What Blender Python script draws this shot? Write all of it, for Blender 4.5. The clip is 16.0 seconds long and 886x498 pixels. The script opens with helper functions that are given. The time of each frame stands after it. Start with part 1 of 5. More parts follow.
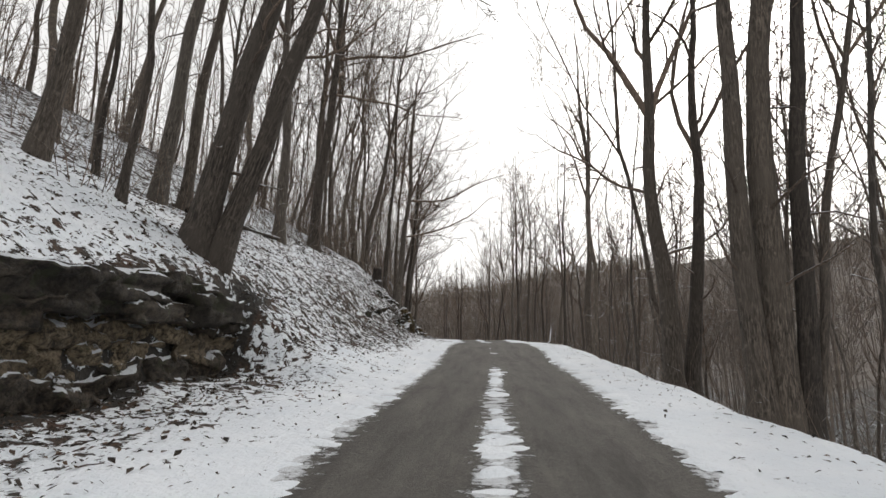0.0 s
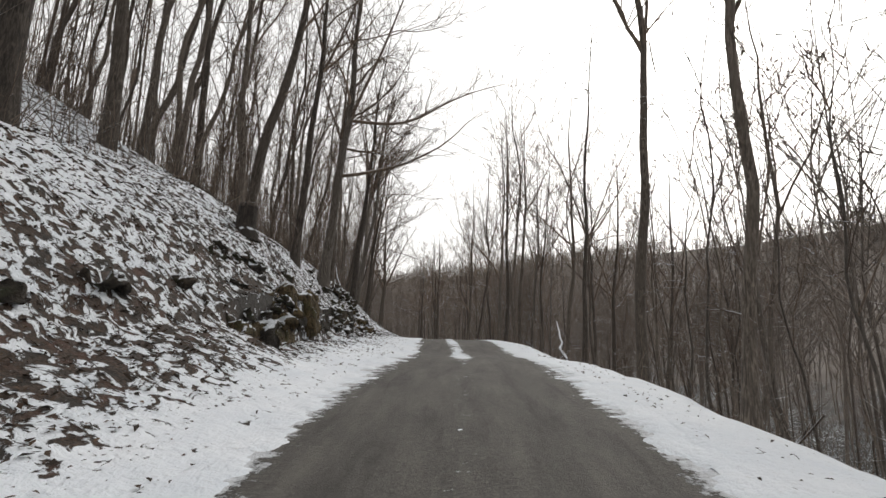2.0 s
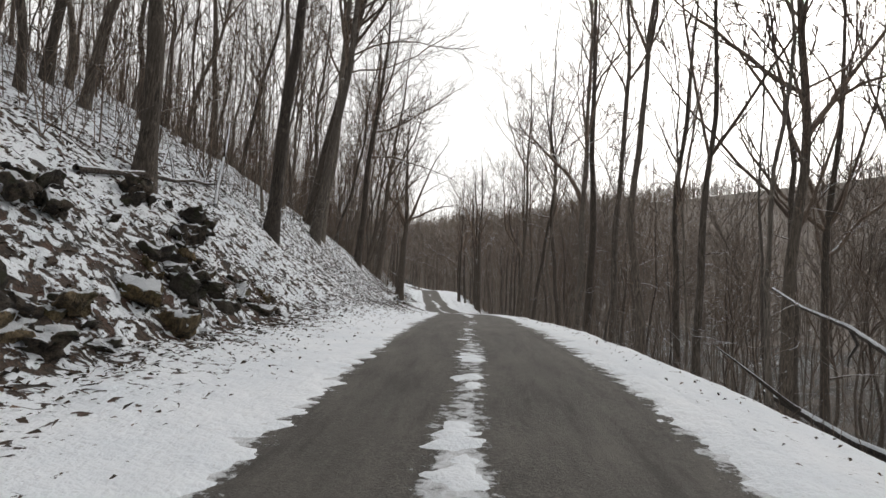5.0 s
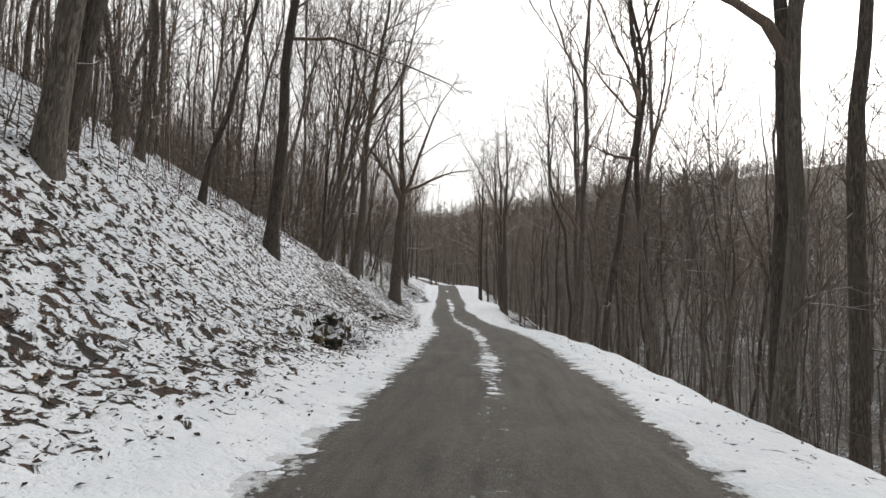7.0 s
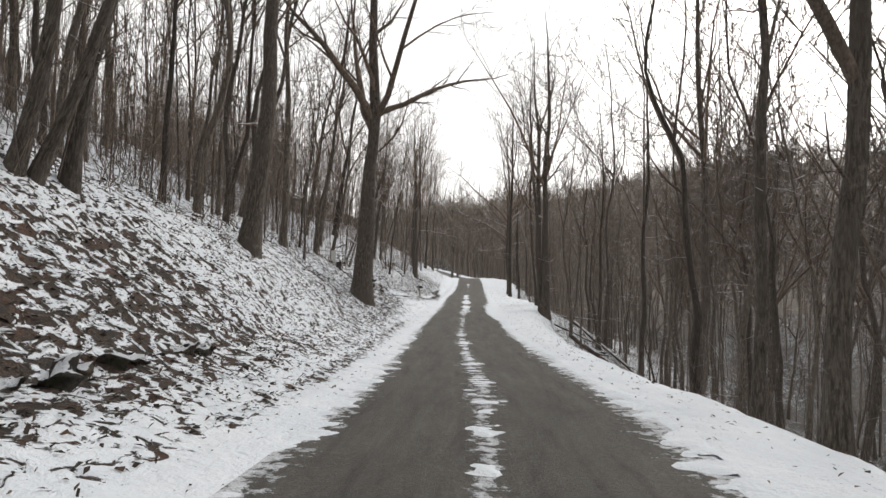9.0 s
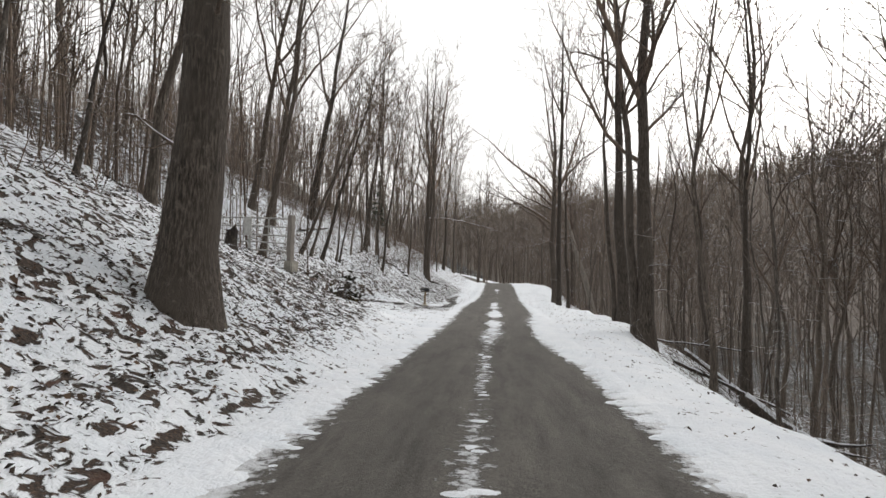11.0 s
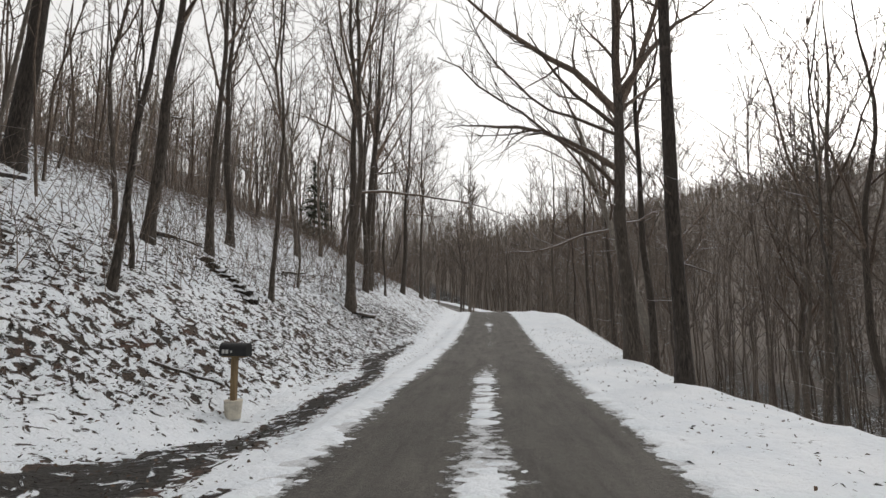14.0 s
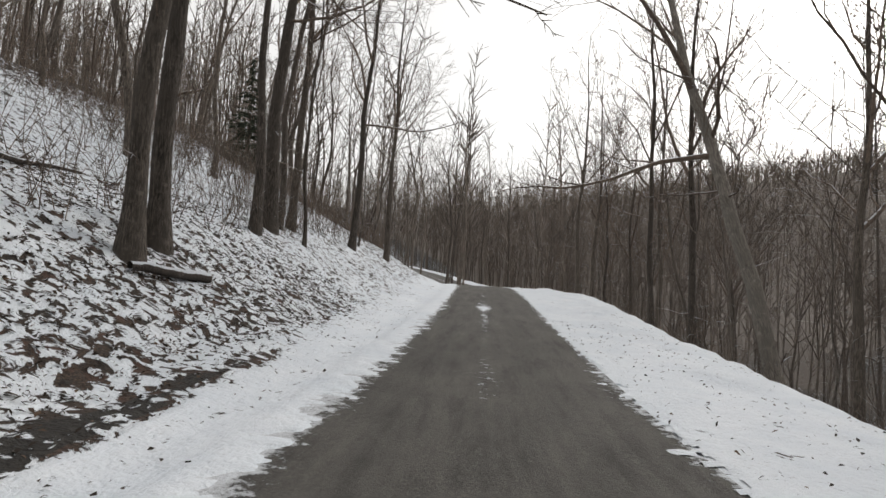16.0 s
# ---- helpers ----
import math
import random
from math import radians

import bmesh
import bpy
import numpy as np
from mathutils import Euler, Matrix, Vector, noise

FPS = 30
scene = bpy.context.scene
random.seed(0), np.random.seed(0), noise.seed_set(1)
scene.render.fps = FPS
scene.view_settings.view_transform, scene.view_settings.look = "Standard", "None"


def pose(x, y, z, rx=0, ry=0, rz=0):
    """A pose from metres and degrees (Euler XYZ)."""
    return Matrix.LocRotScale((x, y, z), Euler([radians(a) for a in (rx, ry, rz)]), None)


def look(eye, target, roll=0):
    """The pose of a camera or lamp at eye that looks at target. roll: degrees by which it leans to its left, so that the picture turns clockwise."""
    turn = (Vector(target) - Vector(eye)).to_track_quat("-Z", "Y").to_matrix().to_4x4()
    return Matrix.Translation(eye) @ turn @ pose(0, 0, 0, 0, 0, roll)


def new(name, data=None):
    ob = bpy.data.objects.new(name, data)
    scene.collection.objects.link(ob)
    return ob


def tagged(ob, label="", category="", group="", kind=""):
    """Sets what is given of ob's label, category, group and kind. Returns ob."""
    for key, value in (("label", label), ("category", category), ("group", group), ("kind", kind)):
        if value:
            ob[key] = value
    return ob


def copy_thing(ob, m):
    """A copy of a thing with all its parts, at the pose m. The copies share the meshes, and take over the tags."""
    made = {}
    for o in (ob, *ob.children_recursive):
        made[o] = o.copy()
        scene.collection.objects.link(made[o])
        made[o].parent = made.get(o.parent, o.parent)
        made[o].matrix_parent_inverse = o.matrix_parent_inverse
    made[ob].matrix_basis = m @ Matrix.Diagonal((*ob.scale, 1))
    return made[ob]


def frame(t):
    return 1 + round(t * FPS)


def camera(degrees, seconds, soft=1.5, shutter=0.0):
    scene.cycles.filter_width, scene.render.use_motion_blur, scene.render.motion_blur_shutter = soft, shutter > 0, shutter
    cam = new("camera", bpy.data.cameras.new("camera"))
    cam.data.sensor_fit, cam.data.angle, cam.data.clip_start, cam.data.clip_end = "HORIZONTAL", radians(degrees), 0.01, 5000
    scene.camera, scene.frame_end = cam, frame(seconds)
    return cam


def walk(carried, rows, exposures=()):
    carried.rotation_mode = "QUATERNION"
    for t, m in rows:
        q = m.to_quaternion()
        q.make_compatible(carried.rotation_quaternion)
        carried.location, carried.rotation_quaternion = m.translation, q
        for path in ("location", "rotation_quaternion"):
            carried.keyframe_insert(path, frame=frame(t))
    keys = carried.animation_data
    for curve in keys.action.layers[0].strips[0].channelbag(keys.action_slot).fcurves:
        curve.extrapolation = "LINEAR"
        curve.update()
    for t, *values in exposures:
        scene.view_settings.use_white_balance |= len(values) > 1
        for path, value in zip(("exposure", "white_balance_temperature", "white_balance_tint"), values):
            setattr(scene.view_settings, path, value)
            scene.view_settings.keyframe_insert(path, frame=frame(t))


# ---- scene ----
cam = camera(82.9, 16.0)
PATH = [
    (0, (0.0, 0.0, 1.38), (-0.251, 1.944, 1.777), 0.4),
    (0.5, (-0.087, 3.473, 1.667), (-0.313, 5.422, 2.055), 0.7),
    (1, (-0.194, 6.845, 1.927), (-0.392, 8.798, 2.309), 0.7),
    (1.5, (-0.338, 10.11, 2.19), (-0.52, 12.069, 2.551), 0.8),
    (2, (-0.389, 13.277, 2.353), (-0.575, 15.239, 2.691), 1.6),
    (2.5, (-0.478, 16.369, 2.561), (-0.68, 18.335, 2.865), 2.6),
    (3, (-0.697, 19.405, 2.931), (-0.917, 21.376, 3.183), 3.0),
    (3.5, (-0.84, 22.449, 3.154), (-1.094, 24.421, 3.372), 3.8),
    (4, (-0.956, 25.53, 3.171), (-1.261, 27.496, 3.372), 3.8),
    (4.5, (-1.144, 28.579, 3.13), (-1.492, 30.542, 3.292), 2.9),
    (4.7, (-1.288, 29.809, 3.165), (-1.645, 31.772, 3.304), 2.6),
    (5.4, (-1.806, 34.273, 3.452), (-2.193, 36.233, 3.549), 2.0),
    (6.1, (-2.401, 39.258, 3.521), (-2.819, 41.211, 3.623), 1.3),
    (6.8, (-3.125, 44.717, 3.379), (-3.577, 46.664, 3.465), 0.8),
    (7, (-3.353, 46.339, 3.315), (-3.813, 48.283, 3.396), 1.0),
    (7.5, (-3.913, 50.364, 3.125), (-4.396, 52.304, 3.199), 1.5),
    (8, (-4.399, 54.218, 2.919), (-4.913, 56.15, 2.99), 1.7),
    (8.5, (-5.104, 57.932, 2.718), (-5.641, 59.858, 2.779), 1.3),
    (9, (-5.708, 61.648, 2.497), (-6.28, 63.564, 2.555), 1.1),
    (9.2, (-5.966, 63.133, 2.409), (-6.55, 65.045, 2.468), 1.2),
    (9.9, (-7.048, 68.127, 2.051), (-7.684, 70.021, 2.124), 1.5),
    (10.6, (-8.391, 72.974, 1.675), (-9.066, 74.855, 1.758), 1.6),
    (11.3, (-9.818, 78.006, 1.386), (-10.489, 79.887, 1.481), 1.1),
    (11.5, (-10.216, 79.507, 1.326), (-10.876, 81.393, 1.419), 0.8),
    (12, (-11.201, 83.319, 1.204), (-11.841, 85.211, 1.309), 0.5),
    (12.5, (-12.03, 86.883, 1.13), (-12.658, 88.776, 1.269), 0.6),
    (13, (-12.762, 90.323, 1.115), (-13.397, 92.213, 1.277), 1.0),
    (13.5, (-13.575, 93.762, 1.163), (-14.214, 95.647, 1.363), 0.7),
    (14, (-14.468, 97.18, 1.169), (-15.103, 99.066, 1.375), -0.2),
    (14.5, (-15.363, 100.556, 1.078), (-15.996, 102.448, 1.219), 0.5),
    (15, (-16.214, 103.895, 0.927), (-16.842, 105.791, 1.039), 2.3),
    (15.5, (-17.011, 107.2, 0.89), (-17.636, 109.096, 0.999), 3.3),
    (16, (-17.767, 110.544, 0.837), (-18.389, 112.442, 0.932), 3.5),
]
walk(cam, [(t, look(eye, target, roll)) for t, eye, target, roll in PATH], [(0.0, 0.25), (3.5, 0.25), (7.0, 0.42), (8.5, 0.52), (11.0, 0.5), (11.8, 0.42), (13.0, 0.22), (16.0, 0.18)])

# ---- world and sun ----
SUN_AZ, SUN_EL = math.radians(26.0), math.radians(34.0)   # azimuth clockwise from +y
world = bpy.data.worlds.new("winter_sky")
scene.world = world
world.use_nodes = True
wn = world.node_tree
wn.nodes.clear()
sky = wn.nodes.new("ShaderNodeTexSky")
sky.sky_type = "NISHITA"
sky.sun_disc = False
sky.sun_elevation, sky.sun_rotation = SUN_EL, SUN_AZ
sky.air_density, sky.dust_density, sky.ozone_density = 1.0, 6.0, 1.0
pale = wn.nodes.new("ShaderNodeHueSaturation")
pale.inputs["Saturation"].default_value = 0.22
bgn = wn.nodes.new("ShaderNodeBackground")
bgn.inputs["Strength"].default_value = 0.12
wout = wn.nodes.new("ShaderNodeOutputWorld")
veil = wn.nodes.new("ShaderNodeMix")            # thin even cloud over the clear sky
veil.data_type = "RGBA"
veil.inputs[0].default_value = 0.7
veil.inputs[7].default_value = (8.25, 8.1, 7.9, 1)
wn.links.new(sky.outputs[0], pale.inputs["Color"])
wn.links.new(pale.outputs[0], veil.inputs[6])
wn.links.new(veil.outputs[2], bgn.inputs[0])
wn.links.new(bgn.outputs[0], wout.inputs[0])
sun_data = bpy.data.lights.new("veiled_sun", "SUN")
sun_data.energy, sun_data.angle, sun_data.color = 0.65, math.radians(14), (1.0, 0.95, 0.88)
sun = new("veiled_sun", sun_data)
sun_dir = Vector((math.sin(SUN_AZ) * math.cos(SUN_EL), math.cos(SUN_AZ) * math.cos(SUN_EL), math.sin(SUN_EL)))
sun.matrix_world = look(sun_dir * 100, (0, 0, 0))


# ---- materials ----
def mat_base(name):
    m = bpy.data.materials.new(name)
    m.use_nodes = True
    nt = m.node_tree
    return m, nt, nt.nodes["Principled BSDF"]


def add(nt, kind, **props):
    n = nt.nodes.new(kind)
    for k, v in props.items():
        n.inputs[k.replace("_", " ")].default_value = v
    return n


def noise_node(nt, vec, scale, detail=4.0, rough=0.6, warp=0.0):
    n = add(nt, "ShaderNodeTexNoise", Scale=scale, Detail=detail, Roughness=rough, Distortion=warp)
    nt.links.new(vec, n.inputs["Vector"])
    return n.outputs["Fac"]


def ramp(nt, fac, stops):
    n = nt.nodes.new("ShaderNodeValToRGB")
    cr = n.color_ramp
    while len(cr.elements) < len(stops):
        cr.elements.new(0.5)
    for e, (p, c) in zip(cr.elements, stops):
        e.position = p
        e.color = (*c, 1) if len(c) == 3 else c
    nt.links.new(fac, n.inputs[0])
    return n.outputs[0]


def mixc(nt, fac, a, b):
    n = nt.nodes.new("ShaderNodeMix")
    n.data_type = "RGBA"
    for sock, v in ((n.inputs[0], fac), (n.inputs[6], a), (n.inputs[7], b)):
        if isinstance(v, bpy.types.NodeSocket):
            nt.links.new(v, sock)
        else:
            sock.default_value = v if isinstance(v, float) else (*v, 1)
    return n.outputs[2]


def calc(nt, op, a, b=0.0, clamp=False):
    n = nt.nodes.new("ShaderNodeMath")
    n.operation, n.use_clamp = op, clamp
    for sock, v in zip(n.inputs, (a, b)):
        if isinstance(v, bpy.types.NodeSocket):
            nt.links.new(v, sock)
        else:
            sock.default_value = v
    return n.outputs[0]


def bump(nt, bsdf, height, strength, dist):
    n = add(nt, "ShaderNodeBump", Strength=strength, Distance=dist)
    nt.links.new(height, n.inputs["Height"])
    nt.links.new(n.outputs[0], bsdf.inputs["Normal"])


def coords(nt):
    return nt.nodes.new("ShaderNodeTexCoord").outputs["Object"]


def snow_on_top(nt, co, col, low, high, scale=6.0):
    """Lays snow over col where the surface faces up, broken by noise."""
    g = nt.nodes.new("ShaderNodeNewGeometry")
    sx = nt.nodes.new("ShaderNodeSeparateXYZ")
    nt.links.new(g.outputs["Normal"], sx.inputs[0])
    n = noise_node(nt, co, scale, 3)
    f = calc(nt, "ADD", sx.outputs[2], calc(nt, "MULTIPLY", calc(nt, "SUBTRACT", n, 0.5), 0.9))
    m = ramp(nt, f, [(low, (0, 0, 0)), (high, (1, 1, 1))])
    return mixc(nt, m, col, (0.7, 0.73, 0.77))


def make_bark(name, dark, light, snow=0.86, by_stem=False):
    """Furrowed bark with long plates, lichen patches and snow on what lies flat; every tree (or, in joined woods, every stem) has a tone of its own."""
    m, nt, b = mat_base(name)
    co = coords(nt)
    mp = add(nt, "ShaderNodeMapping", Scale=(16, 16, 2.2))
    nt.links.new(co, mp.inputs[0])
    fine = noise_node(nt, mp.outputs[0], 2.0, 6, 0.72, 0.4)
    big = noise_node(nt, co, 0.8, 4)
    patch = noise_node(nt, co, 5.0, 4, 0.65)
    c = ramp(nt, fine, [(0.36, tuple(0.35 * v for v in dark)), (0.48, dark), (0.56, tuple(0.5 * (u + v) for u, v in zip(dark, light))), (0.7, light)])
    c = mixc(nt, ramp(nt, big, [(0.42, (0, 0, 0)), (0.62, (0.85, 0.85, 0.85))]), c, tuple(0.45 * v for v in light))
    c = mixc(nt, ramp(nt, patch, [(0.6, (0, 0, 0)), (0.7, (0.55, 0.55, 0.55))]), c, tuple(1.15 * v for v in light))
    if by_stem:
        tone = nt.nodes.new("ShaderNodeNewGeometry").outputs["Random Per Island"]
    else:
        tone = nt.nodes.new("ShaderNodeObjectInfo").outputs["Random"]
    shade = ramp(nt, tone, [(0.0, (0.5, 0.48, 0.47)), (0.5, (0.85, 0.83, 0.81)), (1.0, (1.2, 1.17, 1.13))])
    mul = nt.nodes.new("ShaderNodeMix")
    mul.data_type, mul.blend_type = "RGBA", "MULTIPLY"
    mul.inputs[0].default_value = 1.0
    nt.links.new(c, mul.inputs[6])
    nt.links.new(shade, mul.inputs[7])
    nt.links.new(snow_on_top(nt, co, mul.outputs[2], snow, snow + 0.08), b.inputs["Base Color"])
    b.inputs["Roughness"].default_value = 0.95
    bump(nt, b, fine, 1.0, 0.06)
    return m


BARK = make_bark("bark_brown", (0.072, 0.06, 0.05), (0.22, 0.186, 0.156))
BARK_MID = make_bark("bark_weathered", (0.105, 0.088, 0.074), (0.3, 0.256, 0.216))
BARK_GREY = make_bark("bark_grey", (0.108, 0.094, 0.081), (0.3, 0.264, 0.228))
TWIG = make_bark("twig_brown", (0.165, 0.126, 0.1), (0.37, 0.29, 0.232), 0.7, True)
BARK_PALE = make_bark("bark_pale", (0.26, 0.235, 0.205), (0.52, 0.48, 0.42))
# bark of the distant woods, with aerial haze put into its paler, greyer colour
BARK_HAZED = make_bark("bark_far_hazed", (0.205, 0.172, 0.146), (0.4, 0.345, 0.3), 0.86, True)


def snow_tint(nt, co):
    """Colour of lying snow, cool and a little soiled, and its fine relief."""
    n1 = noise_node(nt, co, 1.2, 5)
    n2 = noise_node(nt, co, 20, 4, 0.7)
    n3 = noise_node(nt, co, 5.5, 4, 0.6)
    c = ramp(nt, n1, [(0.3, (0.65, 0.695, 0.745)), (0.7, (0.74, 0.77, 0.805))])
    c = mixc(nt, ramp(nt, n2, [(0.58, (0, 0, 0)), (0.76, (0.55, 0.55, 0.55))]), c, (0.4, 0.395, 0.39))
    return c, calc(nt, "ADD", calc(nt, "MULTIPLY", n2, 0.5), n3)


def make_snow():
    m, nt, b = mat_base("snow")
    c, relief = snow_tint(nt, coords(nt))
    nt.links.new(c, b.inputs["Base Color"])
    b.inputs["Roughness"].default_value = 0.8
    bump(nt, b, relief, 1.0, 0.035)
    return m


SNOW = make_snow()


def make_asphalt():
    """Worn chip seal: aggregate grain, stains, darker wheel tracks, and a streaky dusting of snow. The sheet's 'plan' holds s, l and snow cover."""
    m, nt, b = mat_base("asphalt")
    co = coords(nt)
    at = nt.nodes.new("ShaderNodeAttribute")
    at.attribute_name = "plan"
    sx = nt.nodes.new("ShaderNodeSeparateXYZ")
    nt.links.new(at.outputs["Vector"], sx.inputs[0])
    n1 = noise_node(nt, co, 0.8, 6, 0.65)
    n2 = noise_node(nt, co, 55, 3, 0.8)
    n3 = noise_node(nt, co, 7, 5, 0.7)
    n4 = noise_node(nt, co, 15, 5, 0.8)
    c = ramp(nt, n2, [(0.36, (0.026, 0.0245, 0.0215)), (0.66, (0.165, 0.151, 0.134))])
    c = mixc(nt, ramp(nt, n4, [(0.38, (0.7, 0.7, 0.7)), (0.6, (0, 0, 0))]), c, (0.039, 0.037, 0.033))
    c = mixc(nt, ramp(nt, n1, [(0.4, (0, 0, 0)), (0.7, (0.7, 0.7, 0.7))]), c, (0.107, 0.098, 0.087))
    track = calc(nt, "ABSOLUTE", calc(nt, "SUBTRACT", calc(nt, "ABSOLUTE", sx.outputs[1]), 0.85))
    t = ramp(nt, calc(nt, "ADD", track, calc(nt, "MULTIPLY", calc(nt, "SUBTRACT", n1, 0.5), 0.9)), [(0.05, (1, 1, 1)), (0.5, (0, 0, 0))])
    c = mixc(nt, calc(nt, "MULTIPLY", t, 0.4), c, (0.064, 0.059, 0.052))
    c = mixc(nt, ramp(nt, n3, [(0.6, (0, 0, 0)), (0.75, (0.7, 0.7, 0.7))]), c, (0.045, 0.037, 0.028))
    lane = add(nt, "ShaderNodeMapping", Scale=(0.5, 3.2, 0))
    nt.links.new(at.outputs["Vector"], lane.inputs[0])
    n6 = noise_node(nt, lane.outputs[0], 1.0, 5, 0.7)
    c = mixc(nt, ramp(nt, n6, [(0.36, (0.7, 0.7, 0.7)), (0.5, (0, 0, 0))]), c, (0.036, 0.032, 0.028))
    c = mixc(nt, ramp(nt, n6, [(0.54, (0, 0, 0)), (0.68, (0.5, 0.5, 0.5))]), c, (0.138, 0.127, 0.112))
    mp = add(nt, "ShaderNodeMapping", Scale=(7, 5, 0))
    nt.links.new(at.outputs["Vector"], mp.inputs[0])
    st = noise_node(nt, mp.outputs[0], 1.0, 6, 0.72)
    cov = calc(nt, "ADD", sx.outputs[2], calc(nt, "MULTIPLY", calc(nt, "SUBTRACT", st, 0.5), 3.6))
    snow = ramp(nt, calc(nt, "ADD", cov, 0.3), [(0.32, (0, 0, 0)), (0.5, (0.75, 0.75, 0.75)), (0.75, (1, 1, 1))])
    white = ramp(nt, n4, [(0.3, (0.44, 0.455, 0.47)), (0.65, (0.67, 0.695, 0.73))])
    nt.links.new(mixc(nt, snow, c, white), b.inputs["Base Color"])
    b.inputs["Roughness"].default_value = 0.8
    bump(nt, b, calc(nt, "ADD", calc(nt, "ADD", n2, n4), calc(nt, "MULTIPLY", snow, 1.2)), 0.9, 0.016)
    return m


ASPHALT = make_asphalt()


def make_ground():
    """Snow lying over leaf litter, more litter where the sheet carries a higher 'litter' value."""
    m, nt, b = mat_base("snowy_leaf_litter")
    co = coords(nt)
    at = nt.nodes.new("ShaderNodeAttribute")
    at.attribute_name = "litter"
    n0 = noise_node(nt, co, 0.35, 3, 0.6)
    n1 = noise_node(nt, co, 1.6, 3, 0.6)
    n2 = noise_node(nt, co, 5.4, 4, 0.6, 0.7)
    n3 = noise_node(nt, co, 38, 3, 0.7)
    n4 = noise_node(nt, co, 3.1, 3, 0.6)
    n5 = noise_node(nt, co, 17, 3, 0.6, 0.5)
    s = calc(nt, "ADD", calc(nt, "MULTIPLY", n1, 0.16), calc(nt, "MULTIPLY", n2, 0.74))
    s = calc(nt, "ADD", s, calc(nt, "MULTIPLY", n0, 0.1))
    s = calc(nt, "ADD", s, calc(nt, "MULTIPLY", calc(nt, "SUBTRACT", at.outputs["Fac"], 0.5), 0.3))
    s = calc(nt, "MAXIMUM", s, calc(nt, "MULTIPLY", calc(nt, "ADD", n5, calc(nt, "MULTIPLY", calc(nt, "SUBTRACT", at.outputs["Fac"], 0.12), 0.16)), 0.72))
    mask = ramp(nt, s, [(0.5, (0, 0, 0)), (0.524, (1, 1, 1))])
    leaf = ramp(nt, n3, [(0.34, (0.013, 0.009, 0.007)), (0.54, (0.045, 0.029, 0.02)), (0.74, (0.13, 0.08, 0.05))])
    leaf = mixc(nt, ramp(nt, n4, [(0.52, (0, 0, 0)), (0.62, (0.75, 0.75, 0.75))]), leaf, (0.016, 0.014, 0.011))
    leaf = mixc(nt, ramp(nt, n4, [(0.36, (0.6, 0.6, 0.6)), (0.44, (0, 0, 0))]), leaf, (0.075, 0.034, 0.022))
    mud_and_dark = ramp(nt, n5, [(0.3, (0.008, 0.007, 0.006)), (0.7, (0.032, 0.027, 0.022))])                 # wet soil in ruts; the same near-black along the foot of ledges
    leaf = mixc(nt, ramp(nt, calc(nt, "MULTIPLY", at.outputs["Fac"], 0.5), [(0.33, (0, 0, 0)), (0.375, (1, 1, 1))]), leaf, mud_and_dark)
    floor = ramp(nt, n5, [(0.3, (0.052, 0.042, 0.035)), (0.7, (0.135, 0.11, 0.09))])      # dry brown cover of the deep woods
    leaf = mixc(nt, ramp(nt, calc(nt, "MULTIPLY", at.outputs["Fac"], 0.5), [(0.42, (0, 0, 0)), (0.5, (1, 1, 1))]), leaf, floor)
    snow, crust = snow_tint(nt, co)
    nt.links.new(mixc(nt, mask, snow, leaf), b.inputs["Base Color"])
    b.inputs["Roughness"].default_value = 0.85
    relief = calc(nt, "SUBTRACT", calc(nt, "MULTIPLY", crust, 0.5), calc(nt, "MULTIPLY", n2, calc(nt, "MINIMUM", calc(nt, "MULTIPLY", at.outputs["Fac"], 2.2), 1.1)))
    bump(nt, b, calc(nt, "SUBTRACT", relief, calc(nt, "MULTIPLY", mask, 0.45)), 1.0, 0.07)
    return m


GROUND = make_ground()

# ---- plan: the road line, and the ground as heights beside it ----
ROAD = [
    (1.41, -49.82, -3.98),
    (0.57, -19.93, -1.59),
    (-0.00, 0.00, 0.00),
    (-0.19, 6.84, 0.55),
    (-0.39, 13.28, 0.97),
    (-0.70, 19.40, 1.55),
    (-0.96, 25.53, 1.79),
    (-1.29, 29.81, 1.78),
    (-1.81, 34.27, 2.07),
    (-2.40, 39.26, 2.14),
    (-3.35, 46.34, 1.94),
    (-4.40, 54.22, 1.54),
    (-5.71, 61.65, 1.12),
    (-7.05, 68.13, 0.67),
    (-8.39, 72.97, 0.30),
    (-10.22, 79.51, -0.05),
    (-12.03, 86.88, -0.25),
    (-13.58, 93.76, -0.22),
    (-15.36, 100.56, -0.30),
    (-17.01, 107.20, -0.49),
    (-17.77, 110.54, -0.54),
    (-19.17, 116.38, -0.66),
    (-20.75, 123.20, -0.53),
    (-22.35, 130.00, -0.31),
    (-23.75, 135.80, -0.05),
    (-24.80, 139.80, 0.07),
    (-26.10, 144.10, 0.10),
    (-28.40, 150.60, -0.10),
    (-31.90, 158.50, -0.28),
    (-36.60, 168.00, -0.05),
    (-43.50, 178.50, 0.75),
    (-54.00, 190.00, 1.80),
    (-72.00, 206.00, 3.00),
]


def spline(pts, step):
    out = []
    p = [Vector(v) for v in pts]
    p = [2 * p[0] - p[1]] + p + [2 * p[-1] - p[-2]]
    for i in range(1, len(p) - 2):
        a, b, c, d = p[i - 1:i + 3]
        n = max(1, int((c - b).length / step))
        for k in range(n):
            u = k / n
            out.append(0.5 * (2 * b + (c - a) * u + (2 * a - 5 * b + 4 * c - d) * u * u + (3 * b - a - 3 * c + d) * u ** 3))
    out.append(p[-2])
    return np.array(out)


